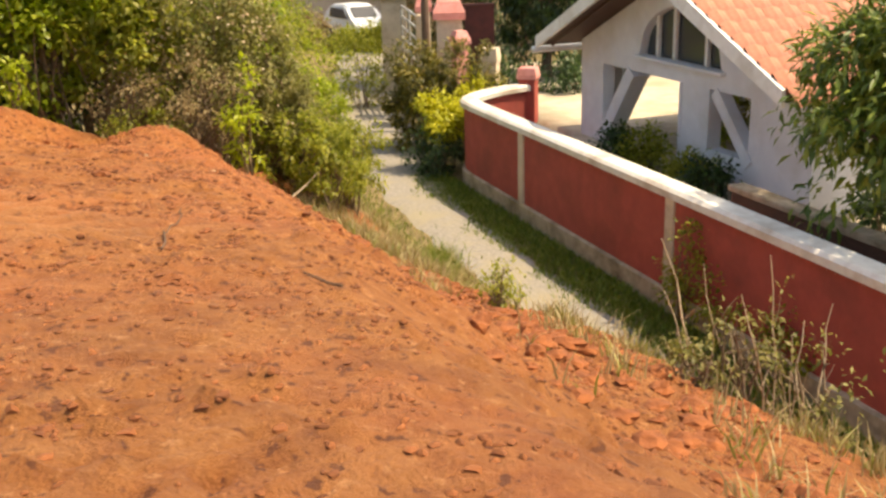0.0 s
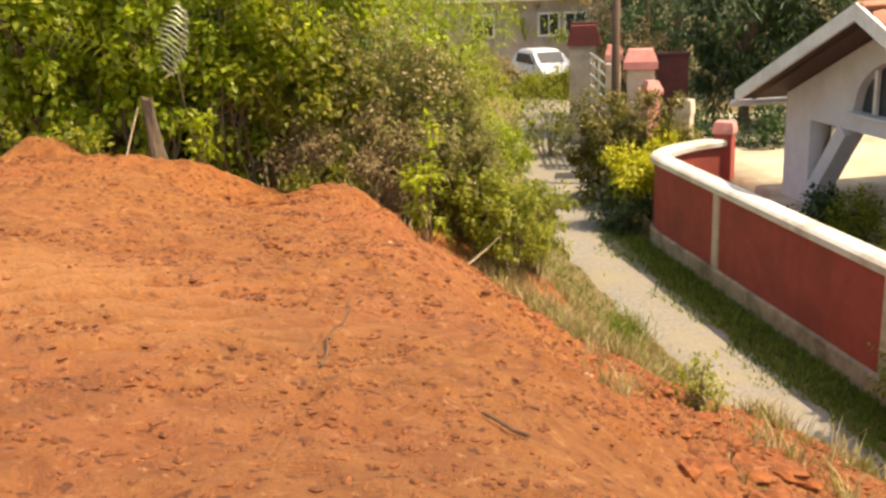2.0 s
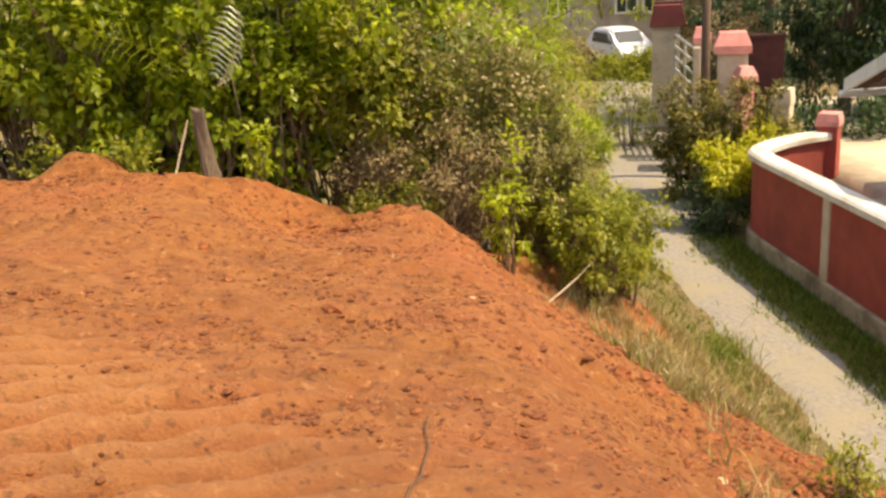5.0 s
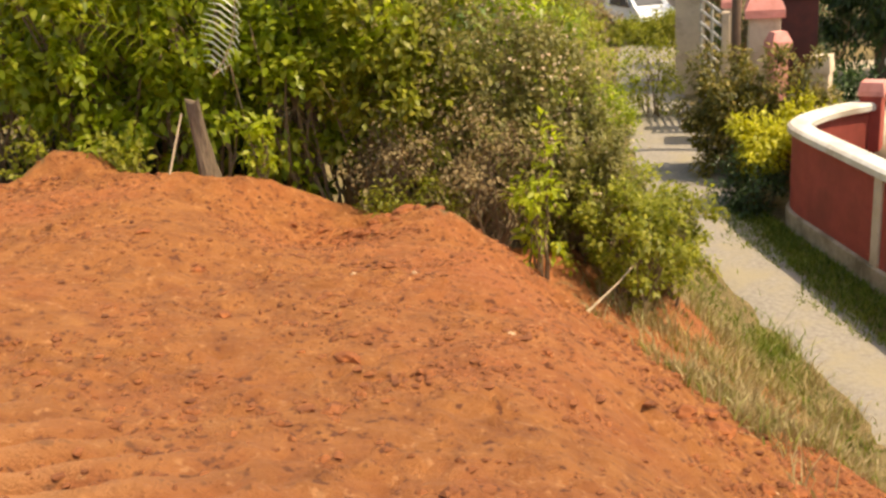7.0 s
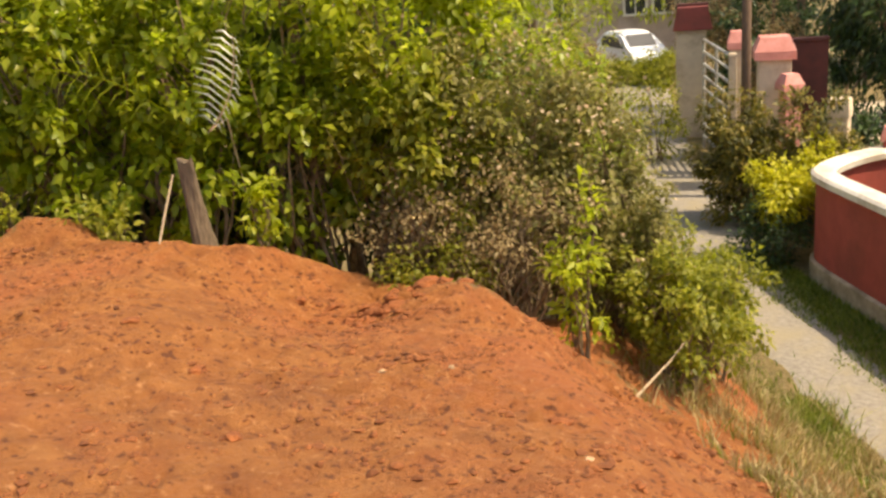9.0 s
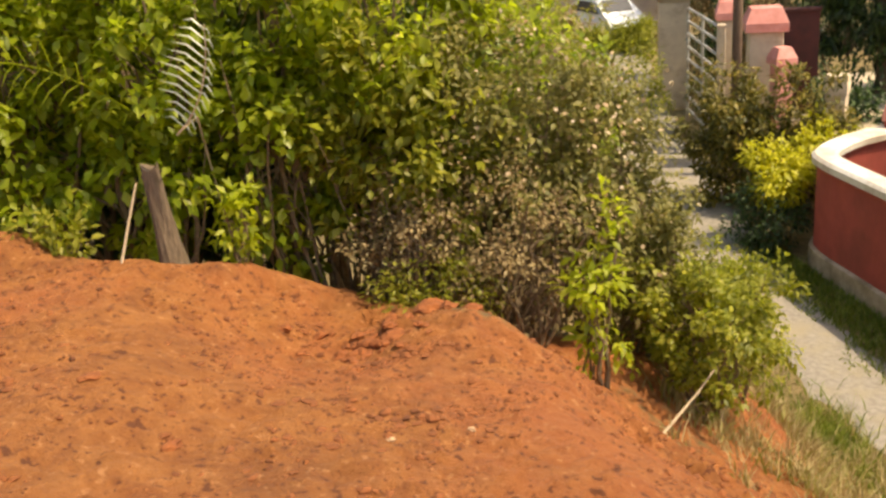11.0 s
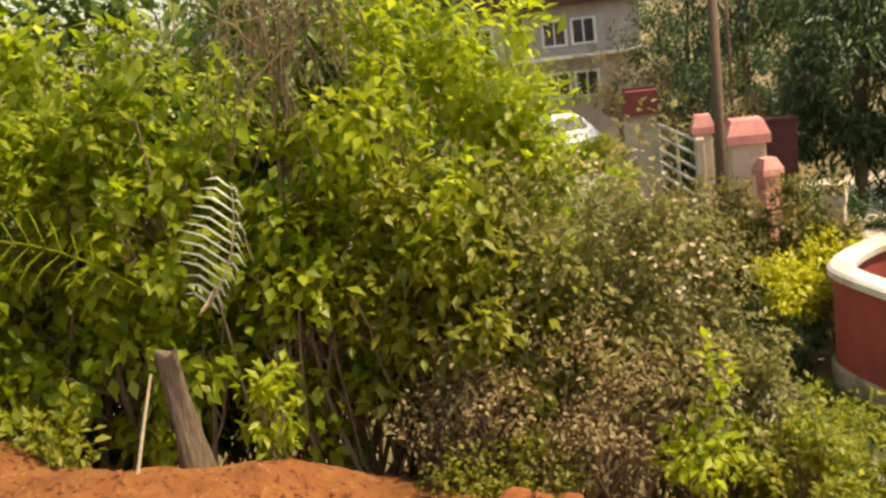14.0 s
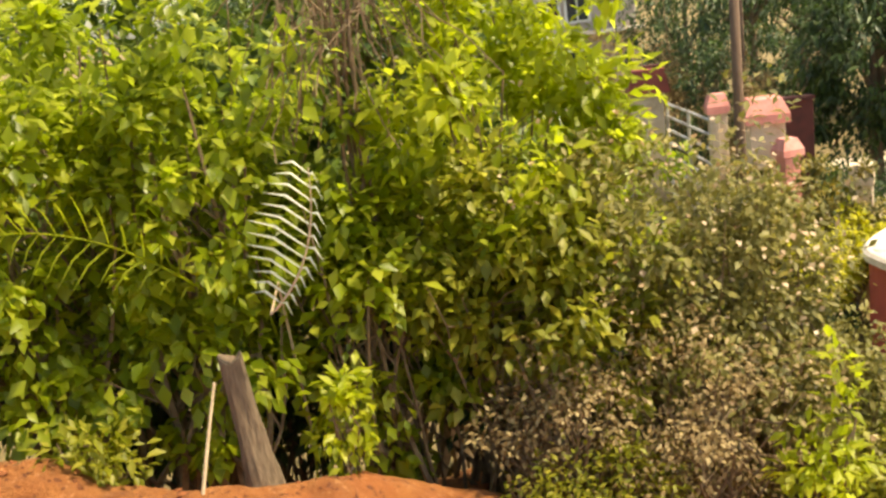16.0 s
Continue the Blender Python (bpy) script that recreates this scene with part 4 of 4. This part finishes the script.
def build_stump():
    x, y = -4.95, 10.95
    zb = z_at(x, y, 0.08)
    s = new("stump")
    s.location = (x, y, zb)
    tagged(s, "weathered broken tree stump", "stump")
    h = 0.0 - zb
    v, f = [], []
    prng = random.Random(3)
    rings, sides = 9, 14
    for i in range(rings):
        t = i / (rings - 1)
        for k in range(sides):
            a = 2 * math.pi * k / sides
            r = (0.078 - 0.02 * t) * (1 + 0.7 * (1 - t) ** 4) * (1 + 0.10 * math.sin(a * 3 + t * 2) + prng.uniform(-0.05, 0.05))
            top = (0.025 * math.sin(a * 2 + 1) if i == rings - 1 else 0)
            v.append((math.cos(a) * r - 0.075 * t + 0.05, math.sin(a) * r, h * t + top))
        if i:
            o = (i - 1) * sides
            f += [(o + k, o + (k + 1) % sides, o + sides + (k + 1) % sides, o + sides + k) for k in range(sides)]
    f.append(tuple(range(len(v) - sides, len(v))))
    raw("trunk", v, f, BARK, s)
    k = new("stick")
    k.location = (-5.1, 10.6, z_at(-5.1, 10.6, 0.02))
    tagged(k, "thin pale stick leaning on the stump", "stick")
    raw("shaft", *tube_data([(0, 0, 0), (0.025, 0.12, 0.22), (0.06, 0.26, 0.48)], [0.010, 0.009, 0.007], 6), PALE, k)


build_stump()


def build_dead_creeper():
    d = new("dead_creeper")
    x, y = -4.45, 12.15
    d.location = (x, y, z_at(x, y))
    tagged(d, "tangle of dead grey-brown creeper twigs", "creeper")
    zb = d.location.z
    prng = random.Random(12)
    tubes = []
    for i in range(110):
        a = Vector((prng.gauss(0.05, 0.2), prng.gauss(-0.25, 0.15), prng.uniform(1.5, 2.3) - zb))
        b = Vector((a.x + prng.gauss(0, 0.3), a.y + prng.gauss(-0.05, 0.15), prng.uniform(0.8, 2.0) - zb))
        tubes.append(tube_data(wander(a, b, 6, 0.05, prng), [0.0045] * 7, 4))
    for i in range(6):
        tubes.append(tube_data(wander((prng.uniform(-0.2, 0.2), 0, -0.1), (prng.uniform(-0.1, 0.2), -0.2, 2.2 - zb), 8, 0.04, prng), [0.02 - 0.0015 * k for k in range(9)], 5))
    raw("branchwork", *merge(tubes), TWIG, d)["kind"] = "stuff"


build_dead_creeper()


def build_lane_plants():
    shrub("croton_hedge", "bushy croton hedge, reddish green, beside the lane", 0.78, 21.75, -3.75, -1.3, 0.75, 0.7, 0.12, 7000, L_CROTON, 501, 0.26, 70, stems=14, low=0.0, ratio=0.4, category="hedge")
    shrub("croton_hedge", "bushy croton hedge, reddish green, beside the lane", -0.25, 22.2, -3.75, -1.42, 0.75, 0.7, 0.12, 7000, L_CROTON, 505, 0.26, 70, stems=14, low=0.0, ratio=0.4, category="hedge")
    shrub("yellow_shrub", "bright yellow-leaved shrub at the wall's bend", 0.22, 20.2, -3.75, -2.12, 0.5, 0.4, 0.12, 2200, L_YELLOW, 502, 0.22, 40, stems=8, low=0.45, ratio=0.4)
    shrub("yellow_shrub", "bright yellow-leaved shrub at the wall's bend", 0.95, 20.95, -3.75, -1.98, 0.5, 0.3, 0.11, 1200, L_YELLOW, 512, 0.2, 30, stems=8, low=0.6, ratio=0.4)
    shrub("shrub", "green shrub under the wall's bend", 0.0, 20.0, -3.76, -2.75, 0.5, 0.6, 0.08, 2500, L_DARK, 503, 0.22, 40, stems=8, low=0.05)
    for i, (x, y, top, r, label) in enumerate(((3.02, 11.75, -2.45, 0.28, "leafy weed against the red wall"), (3.32, 11.2, -2.75, 0.4, "leafy weed against the red wall"), (3.75, 10.0, -2.9, 0.45, "leafy weed against the red wall"))):
        shrub("weed", label, x, y, LANE_Z - 0.03, top, r, r, 0.07, 1100, L_MID, 520 + i, 0.16, 30, stems=7, low=0.1, category="weed")
    for i, (x, y, top, r, mat, label) in enumerate(((0.42, 7.75, -1.52, 0.15, L_MID, "small bright green weed on the bank"), (0.55, 8.0, -1.62, 0.14, L_MID, "small bright green weed on the bank"),
                                                   (2.0, 6.3, -1.35, 0.3, L_GREY, "tall dry-topped weed on the bank"), (2.35, 6.0, -1.1, 0.35, L_GREY, "tall dry-topped weed on the bank"), (1.6, 6.2, -1.5, 0.25, L_GREY, "tall dry-topped weed on the bank"))):
        shrub("weed", label, x, y, z_at(x, y), top, r, r, 0.05, 260, mat, 540 + i, 0.12, 20, stems=8, low=0.1, category="weed")


build_lane_plants()


def tree(label, x, y, z0, crown_z, r, leaf, count, mat, seed, trunk=0.12, clump=0.35, clumps=70, droop=0.8, ratio=0.3, name="tree"):
    t = new(name)
    t.location = (x, y, z0)
    tagged(t, label, "tree")
    rng, prng = np.random.default_rng(seed), random.Random(seed)
    p, nrm, cc = crown_points(rng, count, clumps, r, clump)
    mid = Vector((0, 0, crown_z - z0))
    leaves_mesh("crown", p + np.array(mid), nrm, leaf, rng, mat, t, ratio, droop)["kind"] = "stuff"
    tubes = [tube_data(wander((0, 0, -0.1), mid, 6, trunk * 0.3, prng), [trunk * (1 - 0.6 * k / 6) for k in range(7)], 9)]
    for i in range(16):
        c = Vector(cc[prng.randrange(len(cc))]) * 0.9 + mid
        a = Vector((0, 0, 0)).lerp(mid, prng.uniform(0.5, 0.95))
        tubes.append(tube_data(wander(a, c, 5, 0.05, prng), [trunk * 0.4 * (1 - 0.8 * k / 5) for k in range(6)], 5))
    raw("trunk", *merge(tubes), BARK, t)
    return t


def wall_point(u, n):
    p = WALLM @ Vector((u, n, 0))
    return p.x, p.y


def build_trees():
    x, y = wall_point(6.75, 1.55)
    tree("mango tree with drooping leaves behind the red wall", x, y, -2.95, -0.75, (1.3, 1.3, 1.3), 0.18, 9000, L_MANGO, 601, 0.11, 0.4, 80)
    x, y = wall_point(9.0, 2.2)
    tree("mango tree with drooping leaves behind the red wall", x, y, -2.95, -0.2, (1.5, 1.5, 1.7), 0.18, 9000, L_MANGO, 602, 0.13, 0.42, 80)
    tree("leafy tree behind the gate, shade put into its dark leaves", 3.05, 26.9, -3.1, -0.2, (1.6, 1.3, 2.6), 0.2, 11000, L_DARK, 603, 0.16, 0.5, 80)
    tree("leafy tree behind the gate, shade put into its dark leaves", 5.4, 27.2, -3.0, 0.2, (1.8, 1.5, 2.8), 0.2, 10000, L_DARK, 604, 0.16, 0.5, 80)
    tree("leafy tree behind the gate, shade put into its dark leaves", 1.7, 31.5, -2.2, 1.6, (1.7, 1.4, 2.0), 0.18, 4500, L_DARK, 605, 0.14, 0.5, 70)
    tree("leafy tree behind the gate, shade put into its dark leaves", 1.3, 40.5, on_ground(1.3, 40.5), -0.4, (2.0, 1.5, 3.0), 0.2, 8000, L_DARK, 608, 0.16, 0.5, 80)
    tree("leafy tree behind the gate, shade put into its dark leaves", 4.4, 38.0, on_ground(4.4, 38.0), -0.2, (2.2, 1.6, 3.0), 0.2, 8000, L_DARK, 609, 0.16, 0.5, 80)
    tree("green tree beside the parked car", -4.6, 28.5, -3.3, -0.4, (1.9, 1.5, 1.9), 0.15, 5500, L_BROAD, 606, 0.14, 0.5, 70)
    tree("green tree beside the parked car", -4.2, 24.0, -3.6, -1.4, (1.6, 1.4, 1.5), 0.13, 5500, L_MID, 607, 0.12, 0.45, 70)
    for i, (x, y) in enumerate(((-14, 22), (-10, 26), (-18, 14), (-13.5, 13), (-8, 33), (10, 33), (14, 26), (6, 41), (-3, 48), (-13, 42), (17, 40), (26, 30), (-24, 30))):
        z = on_ground(x, y)
        tree("leafy tree on the far hillside", x, y, z, z + 4.2, (3.0, 2.6, 2.9), 0.3, 3800, L_DARK if i % 2 else L_BROAD, 620 + i, 0.25, 0.8, 70, name="hillside_tree")
    for i, (x, y, top, r) in enumerate(((-2.9, 26.9, -1.3, 0.9), (-1.85, 27.3, -1.42, 0.65), (-2.6, 25.6, -2.6, 0.5), (-3.6, 24.6, -2.2, 0.8))):
        shrub("shrub", "low green bush before the parked car", x, y, z_at(x, y), top, r, 0.6, 0.1, 1800, L_MID if i % 2 else L_BROAD, 660 + i, 0.25, 40, stems=7, low=0.05)
    for i, (x, y, top, r, mat) in enumerate(((0.35, 29.6, 0.5, 0.9, L_DARK), (1.35, 29.2, 0.9, 0.9, L_DARK), (-0.4, 31.2, -0.3, 0.8, L_DRY), (0.2, 34.0, 1.6, 1.3, L_DARK), (2.4, 33.0, 2.4, 1.6, L_DARK), (-0.5, 44.6, -0.1, 1.1, L_DRY), (-5.2, 36.0, -1.4, 1.2, L_MID), (-4.6, 40.2, -2.0, 0.9, L_DRY), (-3.0, 39.2, -2.65, 1.1, L_MID), (-1.9, 38.6, -2.45, 0.7, L_MID), (0.8, 27.2, -0.4, 0.5, L_DRY), (1.9, 24.9, -2.2, 0.7, L_DARK), (3.4, 24.6, -2.1, 0.9, L_DARK))):
        shrub("shrub", "shaded bush behind the gate", x, y, z_at(x, y), top, r, 0.7, 0.13, 2600, mat, 680 + i, 0.3, 50, stems=8, low=0.05)
    # greenery in the yard by the house; last four also darken its shaded side
    for i, (u, n, top, r, mat) in enumerate(((0.45, 1.5, -2.3, 0.35, L_DARK), (1.1, 1.6, -2.25, 0.4, L_MID), (0.55, 3.3, -1.65, 0.38, L_BROAD), (-0.1, 4.2, -1.7, 0.4, L_MID), (2.2, 1.7, -2.35, 0.35, L_MID), (2.9, 1.6, -2.35, 0.3, L_DARK), (5.4, 2.6, -2.1, 0.5, L_DARK), (6.3, 3.2, -1.9, 0.6, L_DARK), (7.2, 2.4, -2.1, 0.5, L_MID), (8.2, 3.0, -1.9, 0.6, L_DARK))):
        x, y = wall_point(u, n)
        shrub("garden_plant", "leafy garden plant in the yard", x, y, -2.93, top, r, r, 0.1, 1300, mat, 700 + i, 0.2, 30, stems=7, low=0.05, category="plant")


build_trees()

# ---- grass, clods, stones, sticks ----


def blades(name, label, places, height, mat, seed, width=0.008, category="grass"):
    rng = np.random.default_rng(seed)
    n = len(places)
    p = np.array(places)
    h = height * rng.uniform(0.4, 1.4, (n, 1))
    a = rng.uniform(0, 2 * math.pi, n)
    side = np.stack([np.cos(a), np.sin(a), np.zeros(n)], 1) * width
    bend = rng.normal(size=(n, 3)) * 0.45
    bend[:, 2] = 0
    up = np.array([0, 0, 1.0])
    v = np.stack([p - side, p + side, p + up * h * 0.55 + bend * h * 0.35 + side * 0.7, p + up * h * 0.55 + bend * h * 0.35 - side * 0.7, p + up * h * 0.92 + bend * h], 1).reshape(-1, 3)
    i = np.arange(n)[:, None] * 5
    f = [tuple(q) for q in (i + [0, 1, 2, 3]).tolist()] + [tuple(q) for q in (i + [3, 2, 4]).tolist()]
    ob = raw(name, v.tolist(), f, mat)
    tagged(ob, label, category, kind="stuff")


def scatter_grass():
    prng = random.Random(21)
    bank, dry, strip, lush = [], [], [], []
    tufts = 0
    while tufts < 950:
        u, d = prng.uniform(1.5, 12.5), prng.uniform(1.95, 4.9)
        p = ORIGIN + ALONG * u - INTO * d
        edge = 4.55 + 0.25 * math.sin(u * 2.3) if u < 6.8 else 2.85 + 0.25 * math.sin(u * 1.9)
        if d > edge and prng.random() < 0.93:
            continue
        if fbm(p.x, p.y, 1.6, 2, 5.0) < prng.uniform(-0.25, 0.2):
            continue
        tufts += 1
        for k in range(prng.randint(8, 26)):
            x, y = p.x + prng.gauss(0, 0.06), p.y + prng.gauss(0, 0.06)
            (dry if prng.random() < 0.72 else bank).append((x, y, on_ground(x, y) - 0.01))
    for i in range(20000):
        u, d = prng.uniform(-3.5, 12), abs(prng.gauss(0, 0.55)) + 0.18
        if d > 1.1 + 0.18 * math.sin(u * 2.2) + 0.1 * math.sin(u * 5.1):
            continue
        p = ORIGIN + ALONG * u - INTO * d
        strip.append((p.x, p.y, on_ground(p.x, p.y)))
    for i in range(2500):
        u, d = prng.uniform(-3.5, 10), prng.gauss(2.3, 0.2)
        p = ORIGIN + ALONG * u - INTO * d
        strip.append((p.x, p.y, on_ground(p.x, p.y)))
    for i in range(900):
        x, y = prng.gauss(-0.02, 0.16), prng.gauss(14.14, 0.38)
        lush.append((x, y, on_ground(x, y) - 0.01))
    blades("lush_grass", "tall fresh green grass on the bank", lush, 0.24, GREENGRASS, 34, 0.007)
    blades("bank_grass", "tufts of green grass on the bank", bank, 0.15, GRASS, 31)
    blades("dry_grass", "dry straw-coloured grass on the bank", dry, 0.20, DRYGRASS, 32, 0.006)
    blades("strip_grass", "short grass strip along the wall's foot", strip, 0.085, GREENGRASS, 33, 0.010)


scatter_grass()


def lump(seed, r, flat=0.65, fine=2):
    prng = random.Random(seed)
    bm = bmesh.new()
    bmesh.ops.create_icosphere(bm, subdivisions=fine, radius=1)
    off = Vector((prng.random() * 50, prng.random() * 50, 0))
    for v in bm.verts:
        k = 1 + 0.6 * noise.noise(v.co * 1.5 + off) + 0.45 * noise.noise(v.co * 3.4 + off)
        v.co = Vector((v.co.x * k * r, v.co.y * k * r * prng.uniform(0.97, 1.03), v.co.z * k * r * flat))
    return bm


def scatter_clods():
    prng = random.Random(41)
    meshes, rough = [], []
    for fine, store in ((2, meshes), (1, rough)):
        for i in range(9):
            bm = lump(50 + i, 1.0, 0.6, fine)
            vs, fs = [v.co.copy() for v in bm.verts], [tuple(v.index for v in f.verts) for f in bm.faces]
            bm.free()
            store.append((vs, fs))

    def place(x, y, r, sink=0.35, coarse=False):
        if coarse and y < 5.5:
            r = min(r, 0.018)
        vs, fs = (rough if coarse else meshes)[prng.randrange(9)]
        m = Matrix.Translation((x, y, on_ground(x, y) + r * (0.6 - sink) * 0.5)) @ Matrix.Rotation(prng.uniform(0, 6.28), 4, "Z") @ Matrix.Diagonal((r * prng.uniform(0.7, 1.4), r * prng.uniform(0.7, 1.2), r * prng.uniform(0.6, 1.15), 1))
        return [m @ v for v in vs], fs

    small = []
    for i in range(26000):
        x, y = prng.uniform(-7.5, 2.2), prng.uniform(1.3, 11.0)
        if terrain(x, y)[1] < 0.4 or fbm(x, y, 1.3, 3, 11.0) < prng.uniform(-0.3, 0.5):
            continue
        small.append(place(x, y, prng.choice((0.007, 0.008, 0.009, 0.010, 0.011, 0.012, 0.014, 0.017, 0.022, 0.026)), 0.45, True))
    # windrows of broken soil left by the blade
    for a in range(45):
        cx, cy, turn = prng.uniform(-6.5, 1.0), prng.uniform(2.0, 10.3), prng.gauss(0.25, 0.5)
        for k in range(prng.randint(20, 60)):
            t, o = prng.gauss(0, 0.28), prng.gauss(0, 0.045)
            x, y = cx + t * math.cos(turn) - o * math.sin(turn), cy + t * math.sin(turn) + o * math.cos(turn)
            if terrain(x, y)[1] > 0.4:
                small.append(place(x, y, abs(prng.gauss(0, 0.013)) + 0.008, 0.4, True))
    for i in range(1500):
        u, d = prng.uniform(4.5, 12.5), prng.gauss(4.3, 0.65)
        p = ORIGIN + ALONG * u - INTO * d
        small.append(place(p.x, p.y, prng.choice((0.012, 0.018, 0.025, 0.034)), 0.35, True))
    ob = raw("soil_crumbs", *merge(small), CRUMB)
    tagged(ob, "scattered crumbs of red soil", "soil", kind="stuff")

    def clod(x, y, r, mat=CLOD, name="clod", label="clod of red soil on the bare earth, its shaded side put into the dark colour", cat="clod"):
        v, f = place(x, y, r, 0.2)
        o = new(name)
        o.location = (x, y, on_ground(x, y))
        tagged(o, label, cat, "loose clods" if mat is CLOD else "")
        me = bpy.data.meshes.new(name)
        me.from_pydata([tuple(q - o.location) for q in v], [], f)
        me.materials.append(mat)
        bpy.data.objects.remove(o)
        o = new(name, me)
        o.location = (x, y, on_ground(x, y))
        tagged(o, label, cat, "loose clods" if mat is CLOD else "")

    for x, y, r in ((-1.94, 8.46, 0.055), (-1.545, 7.75, 0.05), (-3.48, 10.42, 0.075), (-3.62, 10.36, 0.06), (-3.3, 10.5, 0.07), (-3.77, 8.44, 0.04), (-2.4, 7.2, 0.05), (-1.14, 4.84, 0.03), (-3.25, 7.7, 0.04),
                    (-4.34, 8.83, 0.04), (0.03, 5.34, 0.07), (-0.03, 6.32, 0.06), (0.24, 6.0, 0.065), (1.03, 6.61, 0.08), (0.55, 6.4, 0.07), (0.75, 6.7, 0.06), (0.3, 5.0, 0.07), (0.45, 4.8, 0.06), (0.15, 4.6, 0.07),
                    (0.75, 5.0, 0.08), (0.6, 4.4, 0.06), (0.2, 4.2, 0.05), (0.8, 4.3, 0.07), (-0.3, 7.1, 0.06), (-0.74, 8.66, 0.05), (-1.42, 8.7, 0.04), (-3.0, 10.75, 0.07), (-3.15, 10.85, 0.08), (-2.85, 10.7, 0.06), (-3.4, 10.8, 0.09)):
        clod(x, y, r)
    for i in range(60):
        clod(prng.gauss(-3.42, 0.22), prng.gauss(10.5, 0.14), prng.choice((0.014, 0.018, 0.022, 0.03, 0.04, 0.05)))
    for i in range(210):
        u, d = prng.uniform(7.0, 12.2), max(2.9, min(prng.gauss(3.95, 0.5), 4.95))
        p = ORIGIN + ALONG * u - INTO * d
        clod(p.x, p.y, prng.choice((0.025, 0.03, 0.04, 0.05, 0.065, 0.085)))
    for x, y, r in ((-2.915, 8.825, 0.02), (-0.7, 8.5, 0.035), (-0.45, 7.9, 0.03), (-1.75, 7.9, 0.022), (-2.6, 9.1, 0.02), (-0.3, 6.9, 0.03), (-2.4, 4.9, 0.022)):
        clod(x, y, r, STONE, "stone", "small pale stone lying on the earth", "stone")


scatter_clods()


def ground_stick(points, r, mat, label):
    o = new("stick")
    x0, y0 = points[0]
    o.location = (x0, y0, on_ground(x0, y0))
    tagged(o, label, "stick")
    prng = random.Random(int(x0 * 100))
    pts = []
    for (xa, ya), (xb, yb) in zip(points, points[1:]):
        for k in range(4):
            x, y = xa + (xb - xa) * k / 4, ya + (yb - ya) * k / 4
            pts.append(Vector((x + prng.uniform(-0.01, 0.01), y + prng.uniform(-0.01, 0.01), on_ground(x, y) + r * 0.7 + 0.012)) - o.location)
    raw("twig", *tube_data(pts, [r * (1 - 0.5 * i / len(pts)) for i in range(len(pts))], 6), mat, o)


ground_stick([(-0.39, 3.82), (-0.61, 3.99)], 0.008, DARKTWIG, "dark twig lying on the red earth")
ground_stick([(-1.2, 4.27), (-1.32, 4.82), (-1.35, 5.26), (-1.5, 5.78)], 0.0065, DARKTWIG, "crooked dark twig lying on the red earth")
branch = new("stick")
branch.location = (-1.70, 10.82, z_at(-1.70, 10.82, 0.02))
tagged(branch, "pale dry branch leaning up from the bank's edge", "stick")
raw("shaft", *tube_data([(0, 0, 0), (0.12, 0.17, 0.07), (0.25, 0.34, 0.15), (0.38, 0.52, 0.26)], [0.011, 0.010, 0.008, 0.005], 6), PALE, branch)


def bare_twigs():
    o = new("bare_bush")
    x, y = 2.2, 6.4
    o.location = (x, y, z_at(x, y))
    tagged(o, "leafless pinkish twigs standing on the bank", "bush")
    prng = random.Random(77)
    tubes = []
    for i in range(12):
        a = Vector((prng.uniform(-0.3, 0.3), prng.uniform(-0.2, 0.2), 0))
        b = a + Vector((prng.uniform(-0.5, 0.3), prng.uniform(-0.3, 0.3), prng.uniform(0.8, 1.7)))
        pts = wander(a, b, 6, 0.04, prng)
        tubes.append(tube_data(pts, [0.010 - 0.0011 * k for k in range(7)], 5))
        for k in (2, 3, 4):
            tubes.append(tube_data(wander(pts[k], pts[k] + Vector((prng.uniform(-0.2, 0.2), prng.uniform(-0.2, 0.2), prng.uniform(0.1, 0.3))), 3, 0.02, prng), [0.005, 0.004, 0.003, 0.002], 4))
    raw("branchwork", *merge(tubes), PALE, o)["kind"] = "stuff"


bare_twigs()
